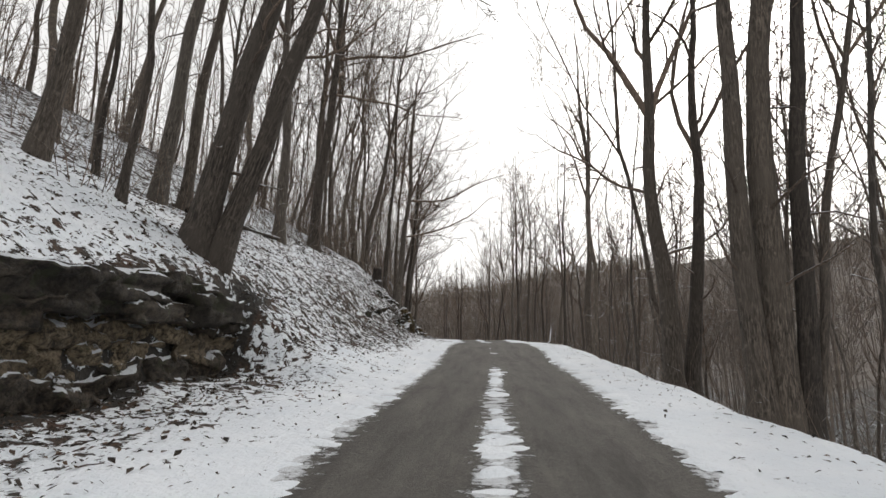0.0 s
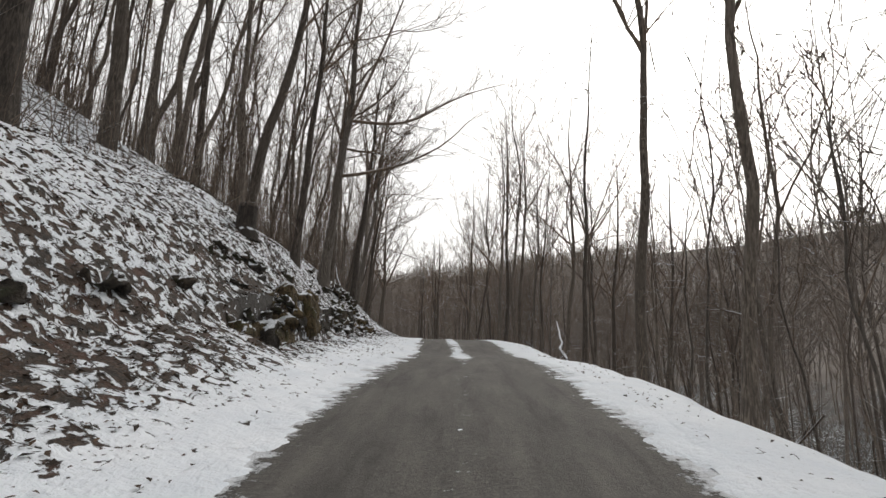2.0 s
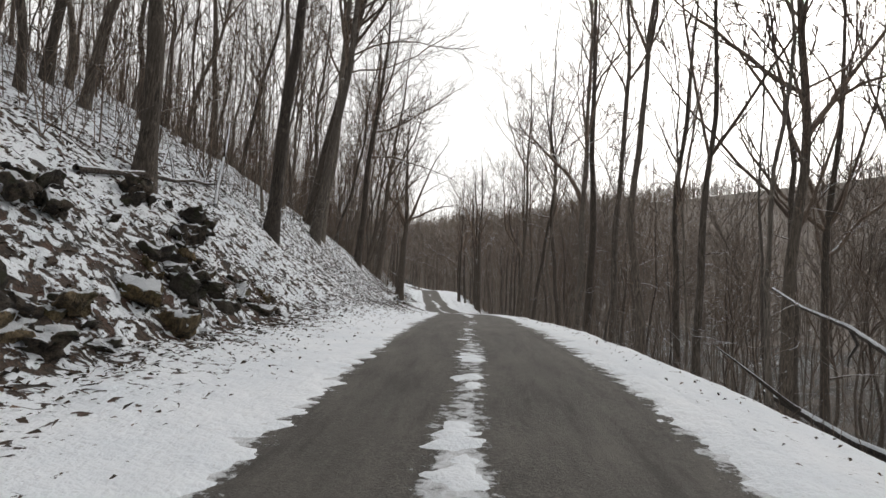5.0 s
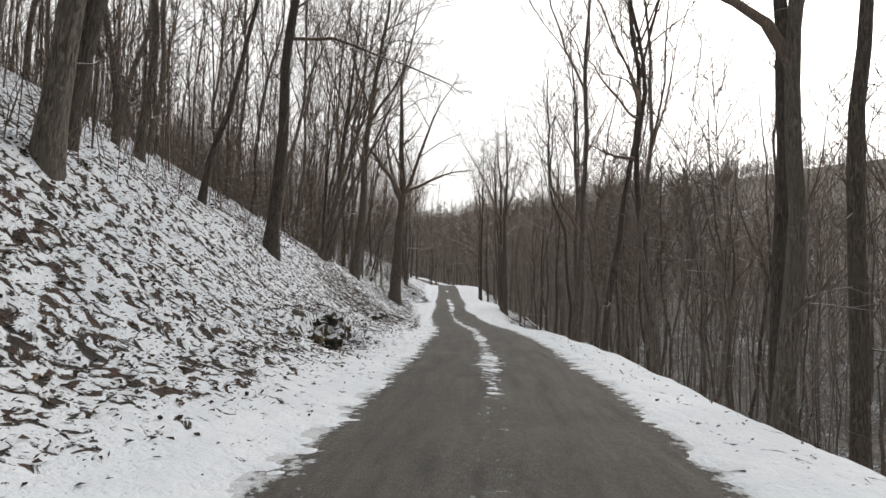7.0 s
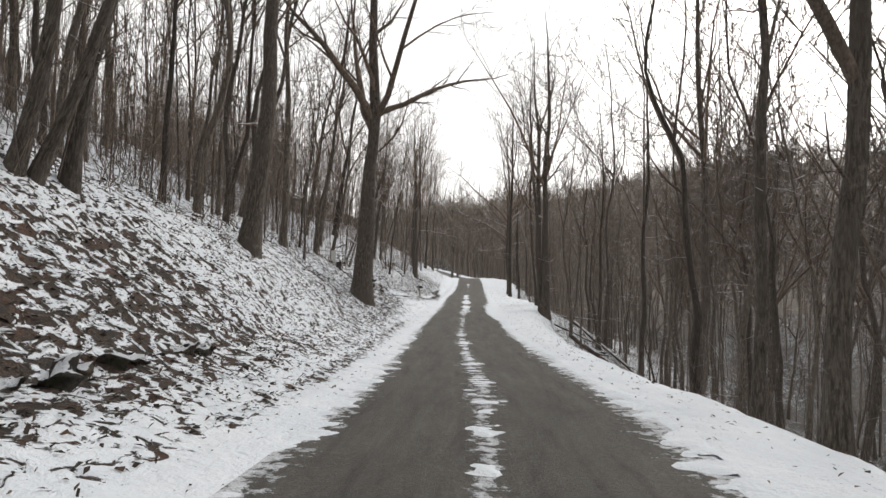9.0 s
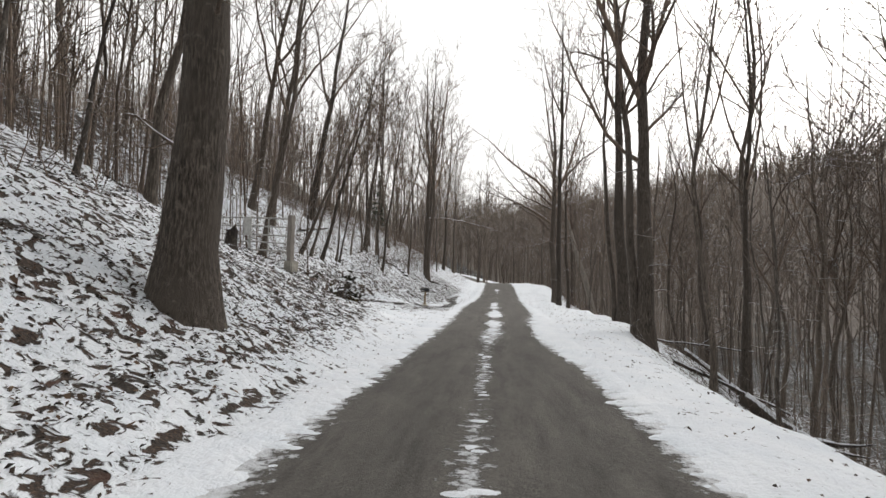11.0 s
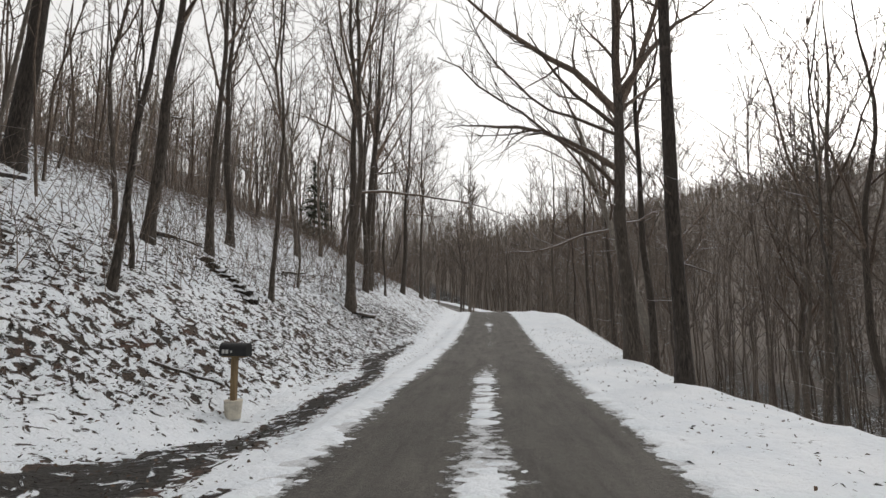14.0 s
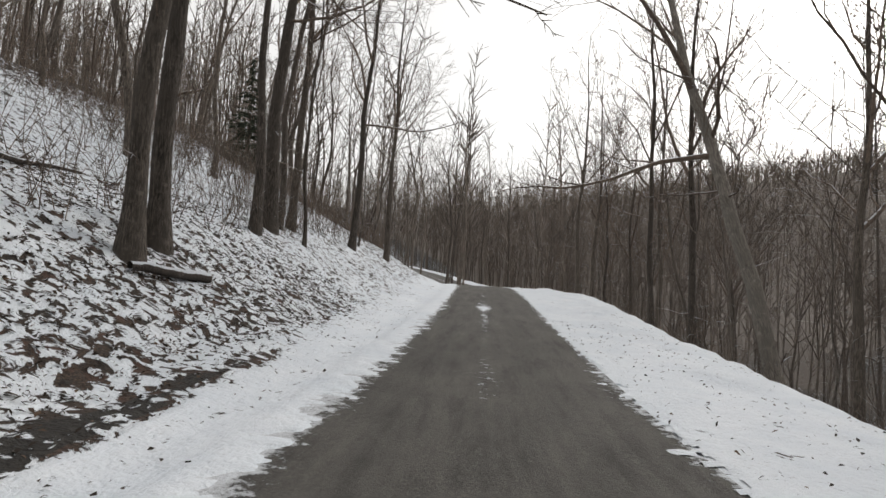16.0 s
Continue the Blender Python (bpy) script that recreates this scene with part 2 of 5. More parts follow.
LINE = spline(ROAD, 0.5)
seg = np.linalg.norm(np.diff(LINE[:, :2], axis=0), axis=1)
LS = np.concatenate([[0], np.cumsum(seg)])
LS -= LS[np.argmin(np.abs(LINE[:, 1]))]
TAN = np.gradient(LINE[:, :2], LS, axis=0)
TAN /= np.linalg.norm(TAN, axis=1)[:, None]


def place(s, l):
    """World x, y at s along the road and l to its right."""
    x, y = np.interp(s, LS, LINE[:, 0]), np.interp(s, LS, LINE[:, 1])
    tx, ty = np.interp(s, LS, TAN[:, 0]), np.interp(s, LS, TAN[:, 1])
    over = np.maximum(np.asarray(s) - LS[-1], 0) + np.minimum(np.asarray(s) - LS[0], 0)
    return x + tx * over + ty * l, y + ty * over - tx * l


def road_z(s):
    return np.interp(s, LS, LINE[:, 2])


LEFT_D = np.array([1.7, 2.5, 4, 5.5, 7, 9, 12, 20, 60, 160])
LEFT = {
    -30: [0, 0.1, 0.6, 1.8, 3, 4.2, 6, 10.5, 16.8, 20.9],
    0: [0, 0.1, 0.7, 2, 3.3, 4.5, 6.2, 11, 17.4, 21.6],
    20: [0, 0.12, 0.75, 2.5, 3.75, 4.7, 6.6, 11, 17.4, 21.6],
    27: [0, 0.12, 0.8, 2.75, 4.1, 5.1, 7, 11.2, 17.4, 21.6],
    32: [0, 0.06, 0.15, 2, 3.6, 4.8, 6.5, 11, 17.4, 21.6],
    40: [0, 0.06, 0.15, 1.8, 3.2, 4.5, 6.3, 11, 17.4, 21.6],
    47: [0, 0.12, 0.7, 1.9, 3.5, 4.8, 6.5, 11, 17.4, 21.6],
    55: [0, 0.1, 0.6, 1.9, 3.6, 4.9, 6.8, 11, 17.4, 21.6],
    64: [0, 0.1, 0.6, 1.6, 3.2, 4.5, 6.4, 10.6, 16.8, 21.6],
    77: [0, 0.05, 0.6, 2.1, 3.2, 4.2, 5.8, 10.7, 20.2, 25.1],
    86: [0, 0.05, 0.8, 1.8, 2.9, 3.9, 5.4, 10.2, 19.6, 24.6],
    91: [0, 0.05, 0.55, 1.25, 2.1, 2.7, 3.6, 9, 19.2, 24.4],
    94: [0, 0.05, 0.3, 0.6, 1, 2.1, 3, 8.3, 18.9, 24.2],
    101: [0, 0, 0.1, 0.2, 0.6, 2.4, 4, 9.3, 18.9, 24.2],
    106: [0, -0.15, -0.42, 0.45, 1.8, 3, 4.6, 9.5, 18.9, 24.2],
    109: [0, -0.12, -0.2, 0.85, 2, 3.2, 4.8, 9.7, 18.9, 24.2],
    114: [0, -0.1, 0.12, 1.05, 2.2, 3.2, 4.8, 8.8, 14.5, 20.2],
    124: [0, -0.06, 0.3, 1.2, 2.2, 3.1, 4.7, 8.8, 14.5, 20.2],
    140: [0, 0, 0.5, 1.3, 2.2, 3.1, 4.7, 8.8, 14.5, 20.2],
}
LEFT_S = np.array(sorted(LEFT), float)
LEFT_H = np.array([LEFT[int(k)] for k in LEFT_S])
LEDGES = ((3.0, 9.6, 5.3, 1.85, 0.25), (22.0, 28.8, 4.15, 1.3, 0.35), (56.6, 60.4, 3.8, 0.9, 0.1), (94.8, 102.0, 7.15, 1.15, 0.3))   # s from, s to, face, top and foot of rock ledges in the bank
RIGHT_W = ((-30, 3.6), (0, 3.6), (15, 3.45), (20, 3.3), (35, 3.1), (50, 3.2), (66, 3.5), (80, 3.5), (88, 3.6), (93, 4.0), (97, 5.2), (104, 5.0), (110, 4.3), (116, 4.7), (122, 5.2), (134, 5.8), (141, 6.3), (147, 5.2), (160, 4.2))


def smooth(x, a, b):
    t = np.clip((np.asarray(x, float) - a) / (b - a), 0, 1)
    return t * t * (3 - 2 * t)


def ground_z(s, l):
    s, l = np.broadcast_arrays(np.asarray(s, float), np.asarray(l, float))
    z = road_z(s)
    d = -l
    i = np.clip(np.searchsorted(LEFT_S, s) - 1, 0, len(LEFT_S) - 2)
    u = np.clip((s - LEFT_S[i]) / (LEFT_S[i + 1] - LEFT_S[i]), 0, 1)
    u = u * u * (3 - 2 * u)
    j = np.clip(np.searchsorted(LEFT_D, d) - 1, 0, len(LEFT_D) - 2)
    v = np.clip((d - LEFT_D[j]) / (LEFT_D[j + 1] - LEFT_D[j]), 0, 1.5)
    h = (LEFT_H[i, j] * (1 - u) + LEFT_H[i + 1, j] * u) * (1 - v) + (LEFT_H[i, j + 1] * (1 - u) + LEFT_H[i + 1, j + 1] * u) * v
    w = np.interp(s, [a for a, _ in RIGHT_W], [b for _, b in RIGHT_W])
    e = l - w
    hr = np.interp(e, [-2, -.8, 0, 2, 6, 14, 40], [.02, .03, -.08, -1.2, -4.2, -8.5, -15])
    fall = 1 - 0.62 * smooth(s, 110, 380)
    hr = hr + fall * np.interp(e, [40, 80, 160, 260, 400, 600], [0, 10, 43, 86, 111, 114]) + smooth(e, 60, 160) * 15 * fbm(s, l, 0.009, 4, 41)
    hr = np.where(l < 1.85, 0, hr)
    z = z + np.where(l < -1.7, h, hr) + smooth(s, 165, 330) * (34 + 7 * fbm(s, l, 0.012, 3, 43)) * smooth(np.abs(l), 3, 30)
    for s0, s1, face, top, foot in LEDGES:
        win = smooth(s, s0 - 0.5, s0 + 0.5) * (1 - smooth(s, s1 - 0.5, s1 + 0.5))
        lip = road_z(s) + top + 0.35 * np.maximum(d - face, 0)
        z = np.where((d > face) & (d < face + 4), z + np.maximum(lip - z, 0) * win, z)
        low = road_z(s) + foot * np.clip((d - 2.0) / (face - 2.0), 0, 1)
        z = np.where((d > 2.0) & (d <= face), z + np.minimum(low - z, 0) * win, z)
    return z


def fbm(x, y, scale, octaves=4, seed=0):
    """Value noise on arrays, about -1 to 1."""
    out, amp, tot = 0, 1.0, 0.0
    for o in range(octaves):
        px, py = x * scale, y * scale
        ix, iy = np.floor(px).astype(np.int64), np.floor(py).astype(np.int64)
        fx, fy = px - ix, py - iy
        fx, fy = fx * fx * (3 - 2 * fx), fy * fy * (3 - 2 * fy)

        def rnd(a, b):
            n = (a * 374761393 + b * 668265263 + (seed + o) * 974711) & 0x7FFFFFFF
            n = ((n ^ (n >> 13)) * 1274126177) & 0x7FFFFFFF
            return ((n ^ (n >> 16)) & 0xFFFF) / 32767.5 - 1
        v = (rnd(ix, iy) * (1 - fx) + rnd(ix + 1, iy) * fx) * (1 - fy) + (rnd(ix, iy + 1) * (1 - fx) + rnd(ix + 1, iy + 1) * fx) * fy
        out = out + v * amp
        tot += amp
        amp *= 0.5
        scale *= 2.03
    return out / tot


def grid_mesh(name, X, Y, Z, mat, attr=None):
    r, c = X.shape
    v = np.stack([X, Y, Z], -1).reshape(-1, 3)
    idx = np.arange(r * c).reshape(r, c)
    f = np.stack([idx[:-1, :-1], idx[:-1, 1:], idx[1:, 1:], idx[1:, :-1]], -1).reshape(-1, 4)
    me = bpy.data.meshes.new(name)
    me.vertices.add(len(v))
    me.vertices.foreach_set("co", v.astype(np.float32).ravel())
    me.loops.add(f.size)
    me.loops.foreach_set("vertex_index", f.astype(np.int32).ravel())
    me.polygons.add(len(f))
    me.polygons.foreach_set("loop_start", np.arange(0, f.size, 4, dtype=np.int32))
    me.polygons.foreach_set("use_smooth", np.ones(len(f), bool))
    me.update()
    if attr is not None:
        a = me.attributes.new("litter", "FLOAT", "POINT")
        a.data.foreach_set("value", attr.astype(np.float32).ravel())
    me.materials.append(mat)
    return new(name, me)


def lumps(s, l):
    """Unevenness of the ground off the road."""
    off = smooth(-l, 2.2, 4.0) + smooth(l, 2.6, 4.0)
    return off * (fbm(s, l, 0.5, 3, 5) * 0.16 + fbm(s, l, 2.2, 3, 9) * 0.07)


def surface(s, l):
    return ground_z(s, l) + lumps(np.asarray(s, float), np.asarray(l, float))


S_ax = np.concatenate([np.arange(-60, -8, 2.0), np.arange(-8, 0, 0.5), np.arange(0, 140, 0.25), np.arange(140, 170, 0.5), np.arange(170, 200, 2), np.arange(200, 900, 20)])
L_ax = np.concatenate([np.arange(-500, -60, 20), np.arange(-60, -20, 2), np.arange(-20, -9, 0.5), np.arange(-9, -2, 0.16), np.arange(-2, 2.2, 0.3),
                       np.arange(2.2, 7, 0.2), np.arange(7, 20, 1.0), np.arange(20, 80, 4), np.arange(80, 600, 20)])
SS, LL = np.meshgrid(S_ax, L_ax, indexing="ij")
GX, GY = place(SS, LL)
GZ = surface(SS, LL)
GZ = np.where((LL > -1.75) & (LL < 2.1), GZ - 0.04, GZ)


def spot(s, d, s0, s1, d0, d1, ws=2.0, wd=0.8):
    return smooth(s, s0 - ws, s0 + ws) * (1 - smooth(s, s1 - ws, s1 + ws)) * smooth(d, d0 - wd, d0 + wd) * (1 - smooth(d, d1 - wd, d1 + wd))


def ditch(s, l):
    """Wet ruts: the ditch along the bank past the pull-off, the track that crosses it and its thin branch to the lane, 0 to 1."""
    d = -l
    rag = 0.16 * fbm(s, l, 2.5, 2, 51)
    mid = np.interp(s, [100.8, 102.4, 105, 108, 110.5, 113, 121], [4.3, 3.35, 3.0, 2.82, 2.7, 3.2, 3.25])
    wide = np.interp(s, [100.8, 103, 106, 110, 113, 121], [0.4, 0.55, 0.48, 0.28, 0.32, 0.12])
    run = smooth(s, 100.6, 101.4) * (1 - smooth(s, 118, 122)) * (1 - smooth(np.abs(d - mid) + rag, wide * 0.6, wide * 1.4))
    cross = smooth(d, 3.0, 3.5) * (1 - smooth(d, 6.0, 7.0)) * (1 - smooth(np.abs(s - 101.2) + rag, 0.12, 0.34))
    thin = smooth(s, 98.6, 99.4) * (1 - smooth(s, 102.4, 103)) * (1 - smooth(np.abs(d - 3.4 + (s - 99.6) * 0.46) + 0.5 * rag, 0.06, 0.16))
    return np.maximum(np.maximum(run, cross), thin)


def litter(s, l):
    """How much the leaves show through the snow, 0 to 1."""
    d = -l
    foot = np.interp(s, [-30, 0, 13, 18, 23, 29, 40, 46, 55, 64, 75, 86, 91.5, 93.5, 96, 101, 106, 112, 140], [3.3, 3.4, 3.2, 2.6, 2.9, 3.3, 3.1, 2.8, 2.6, 2.6, 2.5, 2.7, 2.9, 4.4, 5.8, 6.4, 4.4, 3.3, 3.3])
    left = 0.13 + 0.27 * smooth(d, foot - 0.5, foot + 0.9) - np.interp(s, [80, 110], [0.0, 0.06]) * smooth(d, 8, 12)
    left += 0.05 * smooth(d, foot - 1.2, foot) * (1 - smooth(s, 40, 50)) - 0.14 * spot(s, d, 1, 10, 5.4, 8.5) + 0.35 * smooth(d, 13, 20)
    left += 0.12 * spot(s, d, 64, 70, 3.4, 5.4) + 0.06 * spot(s, d, 79, 88, 2.8, 6.0) + 0.1 * spot(s, d, 57, 61, 3.2, 4.6)
    left += 0.14 * spot(s, d, 95, 103, 6.4, 8.2) + 0.04 * spot(s, d, 32, 42, 3.9, 5.2, 1.0, 0.3) + 0.08 * spot(s, d, 86, 97.5, 4.0, 7.0, 2, 0.9) + 0.34 * spot(s, d, 98.5, 104, 1.8, 4.4, 1.0, 0.5) - 0.03 * spot(s, d, 14, 44, 4.0, 9.0, 3, 1)
    left += 0.2 * spot(s, d, 22, 28.8, 3.95, 4.4, 0.8, 0.15)
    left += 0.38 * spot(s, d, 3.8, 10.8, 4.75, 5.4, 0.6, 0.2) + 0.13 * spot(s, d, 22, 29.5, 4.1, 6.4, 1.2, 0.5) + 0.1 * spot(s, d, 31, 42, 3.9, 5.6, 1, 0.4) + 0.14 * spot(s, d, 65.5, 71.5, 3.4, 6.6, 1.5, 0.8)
    left += 0.05 * spot(s, d, 46, 56, 2.8, 7.0, 2, 0.6) + 0.12 * spot(s, d, 13, 23, 2.8, 5.6, 2, 0.6) + 0.02 * spot(s, d, 85, 92.5, 3.4, 7.0, 2, 0.8)
    left += 0.08 * spot(s, d, 97, 109, 5.2, 8.0, 1.5, 0.7) + 0.08 * spot(s, d, 108, 126, 3.4, 6.4, 2, 0.6)
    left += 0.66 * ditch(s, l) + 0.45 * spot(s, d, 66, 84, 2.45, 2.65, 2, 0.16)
    left = np.where(d < 9, np.minimum(left, 0.8), left)
    w = np.interp(s, [a for a, _ in RIGHT_W], [c for _, c in RIGHT_W])
    right = 0.06 + (0.36 + 0.25 * fbm(s, l, 0.16, 3, 61)) * smooth(l - w, 0.1, 1.4) + 0.4 * smooth(l, 18, 34) + 0.3 * smooth(l, 60, 110)
    return np.where(l < 0, np.maximum(left, 0.3 * smooth(d, 60, 90) + left), right) + 0.25 * smooth(s, 150, 200)


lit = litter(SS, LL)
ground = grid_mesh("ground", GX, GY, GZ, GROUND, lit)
tagged(ground, "snow-dusted wooded hillside with brown leaf litter", "ground", kind="structure")

CENTRE = ((-5, .9), (11, .85), (15, .3), (24, .25), (27, .8), (39, .85), (44, .4), (52, .45), (57, .75), (61, .7), (64, .58), (80, .56), (88, .6), (91, .75), (94, .85), (95.6, .5), (97.2, .95), (99.4, .9), (101, .55), (103, .85), (109.5, .85), (112.5, .32), (126, .38), (131, .7), (134, .3), (150, .5))


def snow_cover(s, l):
    """How firmly snow lies on the lane: over 0 mostly covered, well under 0 bare."""
    soft = fbm(s, l, 0.35, 3, 23)
    cen = np.interp(s, [a for a, _ in CENTRE], [c for _, c in CENTRE])
    mid = 0.05 * np.sin(s * 0.13) - 0.02 + 0.12 * smooth(s, 108, 116) + 0.05 * fbm(s, s * 0, 0.4, 2, 73)
    wide = (0.19 + 0.2 * cen) * (1 + 0.5 * fbm(s, l * 0.3, 0.55, 2, 71))
    m_mid = 1.7 * (cen * np.exp(-((l - mid) / wide) ** 2) + 0.2 * soft - 0.55) - 0.6 * smooth(np.abs(l - mid), wide, wide * 2.2)
    rag = 0.16 + 0.14 * smooth(soft, -0.2, 0.3)
    el = np.interp(s, [5, 16, 32, 40, 50, 60, 84, 100, 114], [-1.6, -1.46, -1.38, -1.42, -1.55, -1.64, -1.62, -1.5, -1.42]) + 0.08 * soft
    er = np.interp(s, [0, 20, 32, 60, 86, 91, 95, 98, 104, 114], [1.72, 1.66, 1.6, 1.74, 1.66, 1.1, 1.15, 1.5, 1.7, 1.95]) - 0.08 * soft
    return np.maximum(np.maximum(m_mid, (el - l) / rag * 0.6), (l - er) / rag * 0.6)


RS, RL = np.meshgrid(np.concatenate([np.arange(-40, -4, 1.0), np.arange(-4, 150, 0.2), np.arange(150, 196, 0.5)]), np.linspace(-1.85, 2.2, 46), indexing="ij")
RX, RY = place(RS, RL)
road = grid_mesh("road", RX, RY, road_z(RS), ASPHALT)
plan = road.data.attributes.new("plan", "FLOAT_VECTOR", "POINT")
plan.data.foreach_set("vector", np.stack([RS, RL, snow_cover(RS, RL)], -1).astype(np.float32).ravel())
tagged(road, "narrow dark grey asphalt lane, wet and worn", "road", kind="structure")


# ---- trees ----
class Tubes:
    """Collects tubes and builds one mesh of them, all of a length at once."""
    def __init__(self):
        self.v, self.f, self.jobs = [], [], {}

    def add(self, pts, radii, sides):
        self.jobs.setdefault((len(pts), sides), []).append((pts, radii))

    def build(self):
        n = sum(len(v) for v in self.v)
        for (k, sides), job in self.jobs.items():
            pts = np.array([p for p, _ in job], float)
            rad = np.array([r for _, r in job], float)
            t = np.gradient(pts, axis=1)
            t /= np.linalg.norm(t, axis=2, keepdims=True) + 1e-9
            ref = np.where(np.abs(t[:, :1, :1]) < 0.8, np.array([1.0, 0, 0]), np.array([0, 1.0, 0]))
            a = np.cross(t, np.broadcast_to(ref, t.shape))
            a /= np.linalg.norm(a, axis=2, keepdims=True) + 1e-9
            b = np.cross(t, a)
            ang = np.arange(sides) * 2 * np.pi / sides
            ring = pts[:, :, None] + rad[:, :, None, None] * (np.cos(ang)[:, None] * a[:, :, None] + np.sin(ang)[:, None] * b[:, :, None])
            i, j = np.meshgrid(np.arange(k - 1), np.arange(sides), indexing="ij")
            j2 = (j + 1) % sides
            q = np.stack([i * sides + j, i * sides + j2, (i + 1) * sides + j2, (i + 1) * sides + j], -1).reshape(-1, 4)
            self.v.append(ring.reshape(-1, 3))
            self.f.append((q[None] + (n + np.arange(len(job)) * k * sides)[:, None, None]).reshape(-1, 4))
            n += len(job) * k * sides
        self.jobs = {}

    def mesh(self, name, mat):
        self.build()
        v, f = np.concatenate(self.v), np.concatenate(self.f)
        me = bpy.data.meshes.new(name)
        me.vertices.add(len(v))
        me.vertices.foreach_set("co", v.astype(np.float32).ravel())
        me.loops.add(f.size)
        me.loops.foreach_set("vertex_index", f.astype(np.int32).ravel())
        me.polygons.add(len(f))
        me.polygons.foreach_set("loop_start", np.arange(0, f.size, 4, dtype=np.int32))
        me.polygons.foreach_set("use_smooth", np.ones(len(f), bool))
        me.update()
        me.materials.append(mat)
        return me


def unit(v):
    return v / (np.linalg.norm(v) + 1e-9)


def shoot(rng, start, way, length, segs, bend, lift):
    pts = [np.array(start, float)]
    w = unit(np.array(way, float))
    for _ in range(segs):
        w = unit(w + rng.normal(0, bend, 3) + np.array([0, 0, lift]))
        pts.append(pts[-1] + w * length / segs)
    return np.array(pts)


def along(pts, g):
    """The point at the share g of a polyline, and the way there."""
    k = len(pts) - 1
    i = min(int(g * k), k - 1)
    return pts[i] + (pts[i + 1] - pts[i]) * (g * k - i), unit(pts[i + 1] - pts[i])


def clothe(rng, cr, lp, lr, subs, twigs, start=0.2, reach=0.5, lift=0.06):
    """Branches and twigs along a limb lp with the radii lr."""
    ln = np.linalg.norm(np.diff(lp, axis=0), axis=1).sum()
    k = len(lp) - 1
    for j in range(subs):
        g = start + (0.99 - start) * (j + rng.uniform(0, 0.9)) / subs
        q, w = along(lp, g)
        side = rng.normal(0, 1, 3)
        side = unit(side - w * (side @ w))
        sl = ln * reach * rng.uniform(0.55, 1.2) * (1.15 - 0.65 * g)
        sp = shoot(rng, q, w * rng.uniform(0.5, 1.0) + side * rng.uniform(0.5, 0.95) + [0, 0, 0.12], sl, 3, 0.2, lift)
        r = max(np.interp(g * k, range(k + 1), lr) * 0.58, 0.011)
        cr.add(sp, [r, r * 0.7, max(r * 0.45, 0.008), 0.006], 3)
        for m in range(twigs):
            h = 0.12 + 0.88 * (m + rng.uniform(0, 1)) / twigs
            q3, w3 = along(sp, min(h, 0.999))
            side = rng.normal(0, 1, 3)
            side = unit(side - w3 * (side @ w3))
            cr.add(np.array([q3, q3 + unit(w3 + side * rng.uniform(0.4, 0.9) + [0, 0, 0.15]) * sl * rng.uniform(0.25, 0.6)]), [0.011, 0.005], 3)


